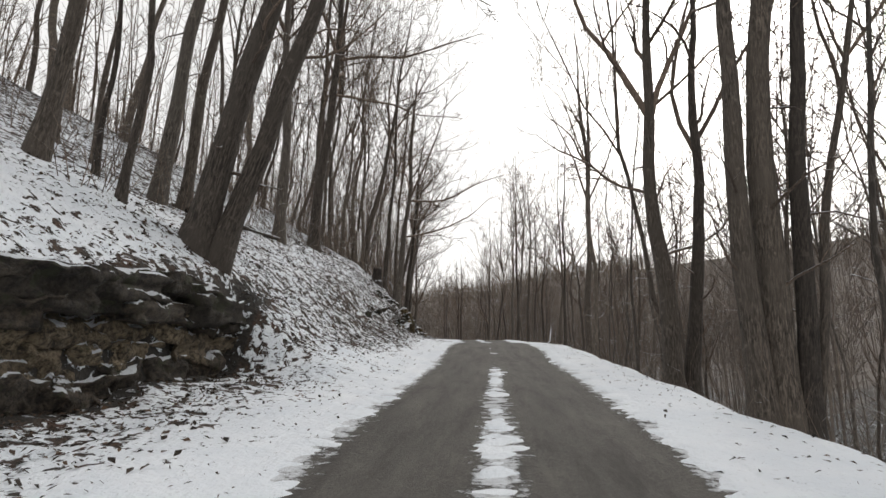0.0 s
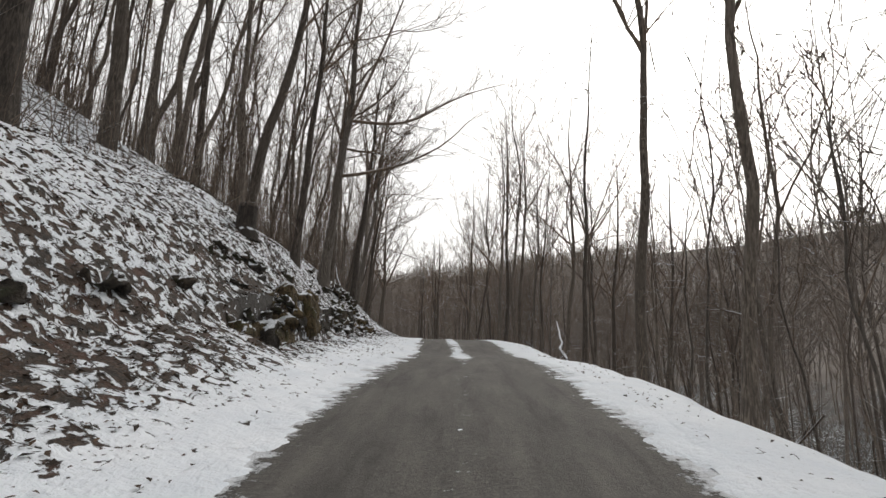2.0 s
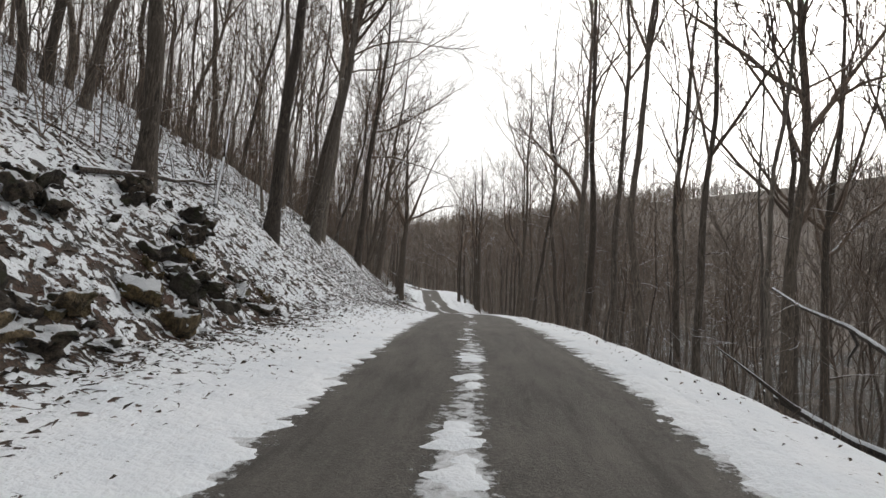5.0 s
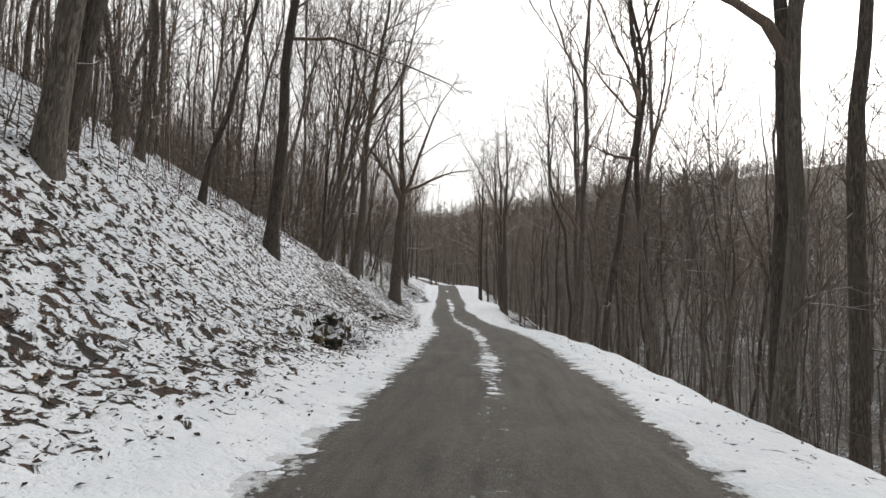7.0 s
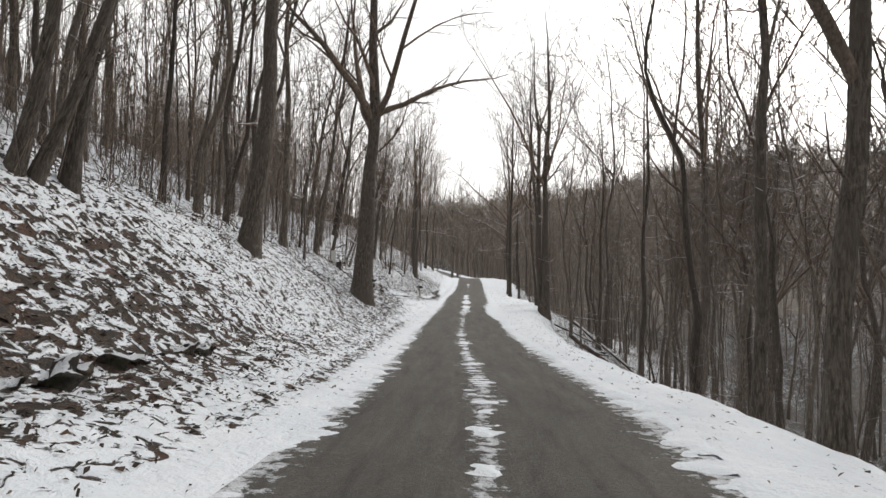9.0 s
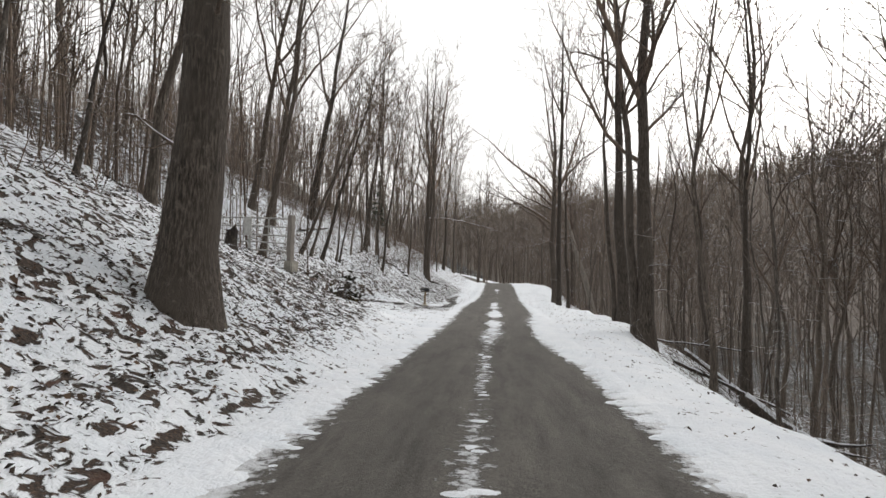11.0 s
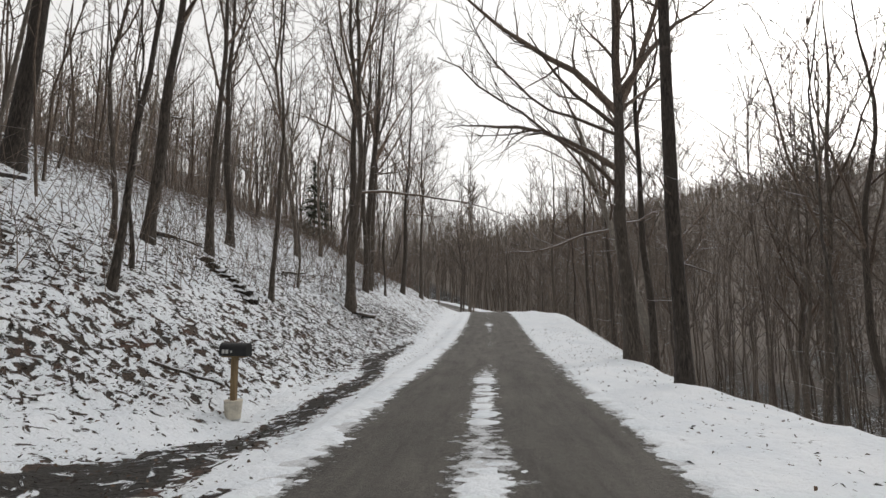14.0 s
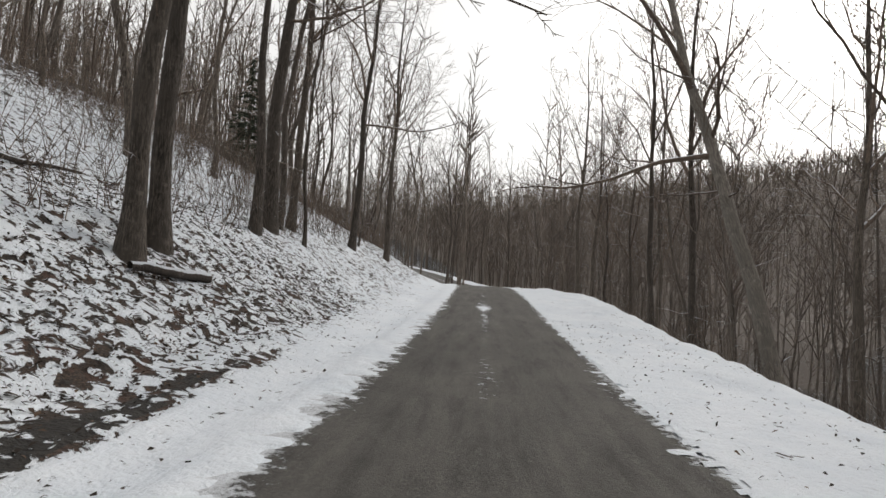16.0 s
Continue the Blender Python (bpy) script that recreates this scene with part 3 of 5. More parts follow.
def tree_meshes(seed, height, radius, fork, limbs, subs, twigs, spread=0.9, extra=(), bend=0.010):
    """Trunk and crown of a bare tree: a bowed trunk that splits into upright leaders at fork*height, limbs along these, branches and twigs on the limbs."""
    rng = np.random.default_rng(seed)
    tr, cr = Tubes(), Tubes()
    k = 20
    zs = np.linspace(0, 1, k) ** 1.1
    wob = np.zeros((k, 2))
    for waves, amp in ((0.7, 1.5), (1.7, 0.8), (3.6, 0.4), (7.5, 0.12)):
        ph = rng.uniform(0, 6.283, 2)
        wob += amp * bend * height * (np.sin(zs[:, None] * waves * 6.283 + ph) - np.sin(ph)) * np.minimum(zs * 5, 1)[:, None]
    pts = np.stack([wob[:, 0], wob[:, 1], zs * height], -1)
    rad = radius * np.where(zs < fork, 1 - 0.42 * zs / fork, 0.58 * np.clip((1 - zs) / (1 - fork), 0, 1) ** 0.9 + 0.03)
    rad = rad * (1 + 0.38 * np.exp(-zs * height / 0.3)) * (1 + rng.normal(0, 0.035, k))
    tr.add(np.vstack([pts[0] - [0, 0, 0.6], pts]), np.concatenate([[rad[0] * 1.25], rad]), 10)
    for f, az, ln, lr0, rise in extra:
        p, _ = along(pts, min((f / height) ** (1 / 1.1), 0.99))
        a = math.radians(az)
        lp = shoot(rng, p, (math.cos(a), math.sin(a), rise), ln, 9, 0.15, 0.02)
        lr = np.linspace(lr0, 0.014, 10)
        cr.add(lp, lr, 6)
        clothe(rng, cr, lp, lr, 12, 5, 0.2, 0.3)
    axes = [(pts, rad, fork, limbs * 0.5)]
    for i in range(2 if height > 11 else 1):
        f = fork * rng.uniform(0.92, 1.2)
        p, w = along(pts, f ** (1 / 1.1))
        az = rng.uniform(0, 6.283) if i == 0 else az + rng.uniform(1.8, 4.4)
        lp = shoot(rng, p, (math.cos(az) * 0.62 * spread, math.sin(az) * 0.62 * spread, 1), height * (1 - f) * rng.uniform(0.7, 0.95), 8, 0.1, 0.08)
        lr = np.interp(f, zs, rad) * rng.uniform(0.55, 0.75) * np.linspace(1, 0.06, 9)
        cr.add(lp, lr, 7)
        axes.append((lp, lr, 0.15, limbs * 0.4))
    turn = rng.uniform(0, 6.283)
    for ax, ar, low, n in axes:
        for i in range(max(2, round(n))):
            g = low + (0.98 - low) * (i + rng.uniform(0, 0.9)) / round(max(n, 2))
            p, w = along(ax, g)
            r = np.interp(g * (len(ax) - 1), range(len(ax)), ar)
            turn += 2.4 + rng.uniform(-0.6, 0.6)
            ln = height * rng.uniform(0.12, 0.27) * (1.2 - 0.65 * g)
            lp = shoot(rng, p, np.array([math.cos(turn) * spread, math.sin(turn) * spread, rng.uniform(0.35, 1.2)]) + w * 0.3, ln, 5, 0.17, 0.09)
            lr = max(0.5 * r, 0.016) * rng.uniform(0.75, 1.2) * np.linspace(1, 0.22, 6)
            cr.add(lp, lr, 5)
            clothe(rng, cr, lp, lr, subs, twigs)
    for i in range(4):                       # dead stubs and sprouts low on the trunk
        p, w = along(pts, rng.uniform(0.08, max(fork, 0.2)))
        a = rng.uniform(0, 6.283)
        ln = height * rng.uniform(0.02, 0.09)
        lp = shoot(rng, p, (math.cos(a), math.sin(a), rng.uniform(-0.1, 0.7)), ln, 3, 0.25, 0.02)
        cr.add(lp, radius * np.array([0.17, 0.13, 0.09, 0.04]) * rng.uniform(0.5, 1.1), 4)
        clothe(rng, cr, lp, radius * np.array([0.15, 0.1, 0.08, 0.04]), 2, 2, 0.4)
    return tr, cr


def assemble_tree(name, stems, label, bark):
    """An Empty at the foot, with a trunk for each stem and one crown. stems: (x, y, turn pose, tree_meshes arguments)."""
    base = bpy.data.objects.new(name, None)
    base.empty_display_size = 0.3
    for m, kw in stems:
        tr, cr = tree_meshes(**kw)
        for part_name, tubes, mat in (("trunk", tr, bark), ("crown", cr, TWIG)):
            ob = bpy.data.objects.new(part_name, tubes.mesh(name + "_" + part_name, mat))
            ob.parent = base
            ob.matrix_basis = m
    tagged(base, label, "tree")
    return base


def link_thing(ob, m):
    """The first use of a thing links it; every later one copies it."""
    if ob.name not in scene.collection.objects:
        for o in (ob, *ob.children_recursive):
            scene.collection.objects.link(o)
        ob.matrix_basis = m
        return ob
    return copy_thing(ob, m)


def stand(s, l, lift=0.0):
    """A pose on the ground at s, l: x to the road's right, y ahead."""
    x, y = place(s, l)
    head = math.degrees(math.atan2(-np.interp(s, LS, TAN[:, 0]), np.interp(s, LS, TAN[:, 1])))
    return pose(float(x), float(y), float(surface(s, l)) + lift, 0, 0, head)


TREE_SPOTS = []


def key_tree(s, l, r, lean, ahead, height, label, seed=0, fork=0.4, limbs=14, subs=6, twigs=4, spread=0.8, extra=(), more=(), bark=None, bend=0.005):
    """A tree that stands out, at s, l with foot radius r; lean to the right and ahead in degrees; more: further stems (x, y, r, lean, ahead, height)."""
    if 12 < s < 80 and l < 0 and r >= 0.16:          # limbs reaching for the light over the lane
        lr = random.Random(int(s * 10))
        extra = (*extra, *((height * lr.uniform(0.36, 0.68), lr.uniform(-35, 30), lr.uniform(3.5, 6.5), lr.uniform(0.03, 0.05), lr.uniform(0.35, 1.0)) for _ in range(3)))
    stems = [(pose(0, 0, 0, -ahead, lean, 0), dict(seed=900 + seed * 7 + len(TREE_SPOTS), height=height, radius=r, fork=fork, limbs=limbs, subs=subs, twigs=twigs, spread=spread, extra=extra, bend=bend))]
    for i, (x, y, r2, le, ah, h2) in enumerate(more):
        stems.append((pose(x, y, 0, -ah, le, 0), dict(seed=700 + i + len(TREE_SPOTS) * 5, height=h2, radius=r2, fork=fork, limbs=limbs - 3, subs=subs, twigs=twigs, spread=spread, bend=bend)))
    ob = assemble_tree("tree", stems, label, bark or BARK)
    TREE_SPOTS.append((s, l))
    return link_thing(ob, stand(s, l))


# trees on the bank
key_tree(9.4, -6.0, 0.3, 11, 2, 21, "two dark trunks leaning over the rock ledge", 1, fork=0.45, more=((0.4, 0.25, 0.24, 17, 3, 18),), extra=((8.5, 10, 5, 0.07, 0.1),))
key_tree(7.6, -8.0, 0.16, 8, 0, 18, "dark slender trunk leaning downhill", 2)
key_tree(11.0, -8.1, 0.2, 4, 0, 20, "tall grey-brown trunk on the upper bank", 3, bark=BARK_GREY)
key_tree(11.9, -8.0, 0.16, 5, 2, 20, "slim trunk beside a larger one on the bank", 4)
key_tree(9.6, -8.6, 0.07, -2, 0, 13, "thin straight sapling trunk on the snowy bank", 5)
key_tree(10.6, -9.6, 0.07, 1, 0, 14, "thin straight sapling trunk on the snowy bank", 6)
key_tree(10.6, -10.8, 0.12, 2, 0, 16, "slim bare tree on the snowy slope", 7)
key_tree(16.3, -7.2, 0.19, 0, 0, 20, "grey trunk with a limb over the road", 8, bark=BARK_GREY, extra=((7.0, 5, 6, 0.07, 0.25),))
key_tree(20.3, -7.4, 0.24, 3, 0, 22, "stout trunk with a pale scar on the bank", 9, extra=((9, 5, 7, 0.08, 0.15), (7.2, 20, 7, 0.07, 0.05)))
key_tree(24.5, -8.8, 0.18, 2, 0, 20, "tall trunk on the upper bank", 10)
key_tree(30.6, -7.6, 0.2, 8, 0, 20, "dark trunk leaning over the bank", 11)
key_tree(33.3, -6.5, 0.17, 3, 0, 19, "slim trunk at the edge of the bank", 12)
key_tree(35.9, -5.9, 0.24, 5, 1, 21, "grey trunk with long snowy limbs over the road", 13, bark=BARK_GREY, extra=((5.2, -5, 7.5, 0.09, 0.12), (8.0, 8, 8, 0.1, 0.3), (6.6, 30, 6, 0.07, 0.3)))
key_tree(41.2, -6.6, 0.18, 4, 0, 20, "slim dark trunk above the rock ledges", 14, extra=((7, 0, 5, 0.05, 0.2),))
key_tree(46.2, -6.0, 0.2, 6, 0, 20, "dark trunk leaning over the lane", 15, extra=((8, 5, 6, 0.06, 0.2),))
key_tree(51.9, -6.5, 0.2, 7, 0, 19, "grey trunk on the leafy bank", 16, bark=BARK_GREY)
key_tree(53.4, -6.7, 0.19, 6, 0, 19, "pale grey trunk on the leafy bank", 17, bark=BARK_GREY)
key_tree(54.6, -7.6, 0.25, 12, 0, 20, "dark leaning trunk on the bank", 18)
key_tree(61.6, -6.5, 0.2, 4, 0, 20, "slim dark trunk above the bank", 19, extra=((6.5, 10, 6, 0.06, 0.2), (8, -10, 6, 0.06, 0.2)))
key_tree(69.0, -6.9, 0.11, 17, 0, 14, "forked sapling leaning far downhill", 20, more=((0.1, 0.3, 0.1, 21, 4, 12),))
key_tree(70.2, -6.9, 0.13, 6, 0, 15, "thin trunk above the dark leafy bank", 21)
key_tree(74.7, -7.9, 0.08, 2, 0, 13, "thin straight sapling on the bank", 22)
key_tree(76.4, -6.3, 0.27, 6, 0, 22, "stout dark trunk above the ditch", 23)
key_tree(83.5, -4.4, 0.42, 1.5, 0, 20, "old forked oak beside the lane", 24, fork=0.34, limbs=12, spread=0.9, extra=((7.6, 160, 8, 0.2, 1.9), (7.9, 15, 6.5, 0.15, 0.55), (6.2, 5, 3.5, 0.06, 0.4)))
key_tree(96.0, -9.4, 0.13, 8, 0, 15, "slim trunk beside the old fence", 25)
key_tree(100.3, -9.4, 0.09, 22, 0, 11, "clump of leaning saplings on the snowy bank", 26, more=((0.3, 0.6, 0.07, 15, 0, 10), (-0.2, 1.0, 0.05, 6, 0, 9)))
key_tree(101.6, -8.8, 0.1, 16, 0, 12, "leaning sapling over the broken rocks", 27)
key_tree(103.0, -8.5, 0.06, 8, 0, 10, "thin pale sapling pair on the bank", 28, more=((0.15, 0.1, 0.05, 10, 0, 9),), bark=BARK_GREY)
key_tree(102.5, -12.0, 0.19, 5, 0, 18, "dark trunk on the snowy hillside", 29)
key_tree(102.6, -13.2, 0.2, 8, 0, 18, "dark trunk on the snowy hillside", 30)
key_tree(111.0, -13.2, 0.27, 6.5, 0, 20, "stout trunk leaning on the hillside", 31)
key_tree(107.6, -7.0, 0.08, 7, 0, 13, "slim dark sapling on the bank", 32)
key_tree(113.2, -6.4, 0.075, 1.5, 0, 13, "slim dark sapling beside the stone steps", 33)
key_tree(114.4, -9.1, 0.13, 0.5, 0, 16, "slim trunk above the stone steps", 34)
key_tree(119.5, -11.2, 0.17, 0.5, 0, 17, "trunk on the snowy hillside", 35)
key_tree(111.5, -9.3, 0.16, 4.5, 0, 16, "trunk on the snowy hillside", 36)
key_tree(120.4, -6.0, 0.19, 0.5, 0, 21, "tall trunk of a close pair beside the lane", 37)
key_tree(121.5, -6.3, 0.21, -0.5, 0, 21, "tall trunk with a long limb over the lane", 38, extra=((5.2, 3, 7.5, 0.08, 0.12), (7.5, 190, 4, 0.06, 0.6)))
key_tree(127.0, -7.0, 0.16, 0.5, 0, 19, "straight dark trunk at the edge of the bank", 39)
key_tree(128.6, -7.3, 0.25, 2.5, 0, 20, "stout dark trunk at the edge of the bank", 40, extra=((7, 0, 5, 0.06, 0.3),))
key_tree(129.6, -6.4, 0.07, 1.5, 0, 13, "slim sapling at the edge of the bank", 41)
key_tree(132.0, -7.9, 0.18, 2.5, 0, 19, "straight trunk at the edge of the bank", 42)
key_tree(136.0, -6.4, 0.17, 3.5, 0, 19, "dark trunk near the bend", 43, extra=((6, 0, 5, 0.06, 0.25),))
key_tree(141.0, -5.6, 0.16, 1.5, 0, 18, "dark trunk near the bend", 44)
# trees below the right edge
key_tree(9.9, 4.8, 0.23, 0, 0, 21, "clump of four rough trunks from one foot", 50, fork=0.45, more=((0.38, 0.1, 0.3, 4, 0, 22), (0.72, 0.0, 0.19, 6.5, 0, 20), (0.9, 0.1, 0.1, 13, 0, 16)), extra=((4, 40, 4, 0.04, 0.5),))
key_tree(15.1, 5.1, 0.28, 1, 0, 21, "twin rough trunks at the edge of the lane", 51, fork=0.38, more=((0.55, 0.2, 0.22, 4, 0, 19),), extra=((6.0, 150, 4.5, 0.06, 0.5), (4.0, 20, 4, 0.05, 0.6)))
key_tree(12.4, 6.6, 0.08, 7, 0, 12, "slim trunk below the lane", 52)
key_tree(30.3, 6.1, 0.2, 0.5, 0, 24, "tall straight trunk forking high", 53, fork=0.55, extra=((13, 170, 5, 0.08, 1.8),))
key_tree(37.0, 6.2, 0.14, 1, 0, 19, "slim forked tree below the lane", 54, fork=0.35)
key_tree(43.8, 5.2, 0.1, 2, 0, 15, "slim trunk below the lane", 55)
key_tree(44.2, 7.4, 0.17, 2, 0, 21, "tall bare tree with open crown", 56, fork=0.35, limbs=15, extra=((8, 20, 5, 0.07, 1.0), (9, 160, 5, 0.07, 1.0)))
key_tree(50.3, 7.4, 0.15, 2, 0, 19, "bare tree with open crown", 57, fork=0.35, limbs=15)
key_tree(50.8, 12.8, 0.2, 1, 0, 23, "bare tree with spreading crown", 58, fork=0.4, limbs=16, extra=((9, 20, 7, 0.09, 1.0), (10, 160, 6, 0.09, 0.9)))
key_tree(48.6, 15.4, 0.2, 3, 0, 22, "bare tree with spreading crown", 59, fork=0.45, limbs=15, extra=((11, 150, 6, 0.08, 1.0),))
key_tree(55.6, 5.0, 0.17, 1, 0, 22, "pale tree forking into upright limbs", 60, fork=0.4, limbs=9, spread=0.4, bark=BARK_GREY, extra=((6.5, 170, 9, 0.11, 3.0), (7, 10, 9, 0.1, 3.2)))
key_tree(57.4, 6.0, 0.19, 0, 0, 23, "stout straight trunk below the lane", 61, fork=0.6)
key_tree(56.6, 7.0, 0.18, 1, 0, 23, "stout straight trunk below the lane", 62, fork=0.6)
key_tree(65.1, 6.5, 0.15, -2, 0, 20, "curved slim tree below the lane", 63, fork=0.45, bend=0.014, extra=((8.6, 178, 1.8, 0.08, 0.25), (10, 170, 4, 0.05, 1.0)))
key_tree(71.7, 5.4, 0.13, 0, 0, 19, "slim trunk with a snowy knob", 64)
key_tree(68.6, 4.4, 0.15, 0, 0, 21, "stout rough trunk splitting into two stems", 65, fork=0.5, extra=((4.7, 176, 8, 0.085, 2.0),))
key_tree(76.9, 6.8, 0.12, -2, 0, 18, "slim curved trunk below the lane", 66, bend=0.016)
key_tree(79.6, 8.1, 0.16, -1, 0, 20, "forked tree below the lane", 67, fork=0.5, extra=((9.5, 170, 5, 0.07, 1.6),))
key_tree(83.3, 7.4, 0.12, 0, 0, 18, "slim trunk below the lane", 68)
key_tree(93.9, 4.9, 0.28, -1, 0, 20, "stout forked trunk at the edge of the lane", 69, fork=0.4, more=((-0.25, 0.1, 0.16, -2.5, 0, 18),), extra=((6, 170, 7, 0.08, 0.7), (7, 20, 6, 0.07, 0.7)))
key_tree(98.1, 5.3, 0.24, -1, 0, 20, "knotted trunk beside the pull-off", 70, fork=0.45, more=((-0.3, 0.15, 0.1, -3, 0, 17),))
key_tree(95.2, 8.6, 0.13, 0, 0, 18, "slim trunk below the lane", 71)
key_tree(109.6, 4.15, 0.16, 0, 0, 20, "straight knotted trunk at the snowy edge", 72, fork=0.62, bend=0.002)
key_tree(114.3, 4.4, 0.24, -2, 0, 19, "old tree with long crooked limbs over the lane", 73, fork=0.4, limbs=20, subs=7, twigs=5, spread=1.0, extra=((5.8, 172, 9, 0.1, 0.75), (7.6, 168, 9, 0.12, 1.5), (8.2, 15, 8, 0.11, 1.8), (6.9, 185, 7, 0.06, 0.5), (6.4, 95, 6, 0.08, 0.9), (5.2, 200, 7, 0.07, 0.45), (7.5, 20, 5, 0.07, 0.8)))
key_tree(116.2, 5.6, 0.13, 0, 0, 18, "slim trunk below the lane", 74)
key_tree(117.6, 11.7, 0.15, 2, 0, 19, "bare tree in the valley", 75, fork=0.45)
key_tree(130.3, 10.4, 0.31, -17, 2, 21, "pale trunk leaning far over the lane", 76, fork=0.5, limbs=8, bark=BARK_PALE, extra=((9.5, 175, 8, 0.1, 0.3), (11, 30, 5, 0.09, 1.6), (8.2, 165, 4, 0.04, 0.1)))
key_tree(132.7, 8.2, 0.16, -1, 0, 19, "straight trunk below the lane", 77)
key_tree(134.0, 7.0, 0.13, 0, 0, 18, "straight trunk below the lane", 78)
key_tree(126.8, 10.1, 0.16, 2, 0, 18, "forked tree below the lane", 79, fork=0.4, extra=((6.5, 20, 5, 0.08, 1.2),))
key_tree(140.6, 9.6, 0.15, 1, 0, 18, "bare tree near the bend", 80)
key_tree(144.7, 6.2, 0.15, 0, 0, 18, "bare tree near the bend", 81)
key_tree(148.3, 8.3, 0.17, 0, 0, 19, "bare tree near the bend", 82)
key_tree(149.1, 11.4, 0.15, 0, 0, 18, "bare tree near the bend", 83)



def make_needles():
    m, nt, b = mat_base("dark_needles")
    n = noise_node(nt, coords(nt), 6, 4)
    nt.links.new(ramp(nt, n, [(0.35, (0.018, 0.024, 0.015)), (0.65, (0.05, 0.06, 0.036))]), b.inputs["Base Color"])
    b.inputs["Roughness"].default_value = 0.85
    return m


def evergreen(x, y, s, l, height, seed):
    """A small hemlock: whorls of drooping boughs, each fringed with short sprays."""
    rng = np.random.default_rng(seed)
    base = tagged(new("evergreen_tree"), "small dark green hemlock among the bare woods", "tree")
    base.location = (x, y, float(surface(s, l)))
    tr, cr = Tubes(), Tubes()
    tr.add([(0, 0, -0.4), (0.03, 0.02, 0.3 * height), (-0.02, 0.04, 0.65 * height), (0, 0, height)], [0.13, 0.1, 0.06, 0.012], 8)
    for _ in range(230):
        z = height * rng.uniform(0.06, 0.97)
        reach = 0.27 * height * (1.02 - z / height) + 0.12
        a = rng.uniform(0, 6.283)
        bp = shoot(rng, (0, 0, z), (math.cos(a), math.sin(a), rng.uniform(-0.1, 0.4)), reach * rng.uniform(0.5, 1.2), 4, 0.15, -0.12)
        cr.add(bp, [0.02, 0.03, 0.028, 0.02, 0.006], 4)
        for k in range(14):
            q, w = along(bp, rng.uniform(0.1, 0.99))
            cr.add(np.array([q, q + unit(w + rng.normal(0, 0.6, 3) - [0, 0, 0.3]) * reach * rng.uniform(0.12, 0.3)]), [0.022, 0.004], 3)
    for name, tubes, mat in (("trunk", tr, BARK), ("crown", cr, make_needles())):
        new(name, tubes.mesh(name, mat)).parent = base
    return base


evergreen(-41.8, 139.0, 147.4, -16.5, 8.0, 3)

# woods: kinds that are copied
I4 = Matrix.Identity(4)


def kinds(name, seed, count, label, bark, height, **kw):
    return [assemble_tree(name, [(I4, dict(seed=seed + i, height=height + i * 1.3, **kw))], label, bark) for i in range(count)]


BIG = kinds("tree", 10, 4, "tall bare hardwood with furrowed brown bark", BARK_MID, 18, radius=0.17, fork=0.4, limbs=15, subs=6, twigs=4)
MID = kinds("tree", 30, 5, "slender bare hardwood with brown bark", BARK_MID, 14, radius=0.1, fork=0.42, limbs=13, subs=5, twigs=4, spread=0.65)
SLIM = kinds("sapling", 50, 5, "thin bare sapling among the leaf litter", BARK_GREY, 8, radius=0.045, fork=0.35, limbs=10, subs=4, twigs=3, spread=0.6)

rng = np.random.default_rng(4)
count = {"left": 0, "right": 0}
while count["left"] + count["right"] < 290:
    s = rng.uniform(4, 178)
    left = rng.uniform() < 0.48
    w = np.interp(s, [a for a, _ in RIGHT_W], [c for _, c in RIGHT_W])
    l = -(6.6 + 26 * rng.uniform() ** 1.3 + (2.4 if 86 < s < 106 else 0)) if left else w + 1.0 + 28 * rng.uniform() ** 1.2
    if s > 136 and abs(l) < 6 or any((s - a) ** 2 + (l - c) ** 2 < 1.3 for a, c in TREE_SPOTS):
        continue
    near = -l < 9 if left else l < w + 7
    k = rng.choice(3, p=[0.0, 0.35, 0.65] if near else [0.2, 0.4, 0.4] if left else [0.36, 0.4, 0.24])
    kind = (BIG, MID, SLIM)[k]
    lean = (rng.normal(2.5 if s < 50 else 4, 3), rng.normal(0, 2.5)) if left else (rng.normal(-1, 3), rng.normal(0, 2.5))
    m = stand(s, l) @ pose(0, 0, 0, -lean[1], lean[0], 0) @ pose(0, 0, 0, 0, 0, rng.uniform(0, 360)) @ Matrix.Scale(rng.uniform(0.8, 1.2), 4)
    ob = link_thing(kind[rng.integers(len(kind))], m)
    tagged(ob, group="hillside trees" if left else "valley trees")
    TREE_SPOTS.append((s, l))
    count["left" if left else "right"] += 1

planted = 0
while planted < 42:                     # slender trees that crowd the top of the bank and lean over the lane
    s, l = rng.uniform(26, 100), -(6.9 + 6.5 * rng.uniform())
    if any((s - a) ** 2 + (l - c) ** 2 < 0.8 for a, c in TREE_SPOTS) or 87 < s < 99:
        continue
    m = stand(s, l) @ pose(0, 0, 0, -rng.normal(0, 2), rng.normal(5, 2.5), 0) @ pose(0, 0, 0, 0, 0, rng.uniform(0, 360)) @ Matrix.Scale(rng.uniform(0.85, 1.2), 4)
    tagged(link_thing(MID[rng.integers(len(MID))], m), group="hillside trees")
    TREE_SPOTS.append((s, l))
    planted += 1


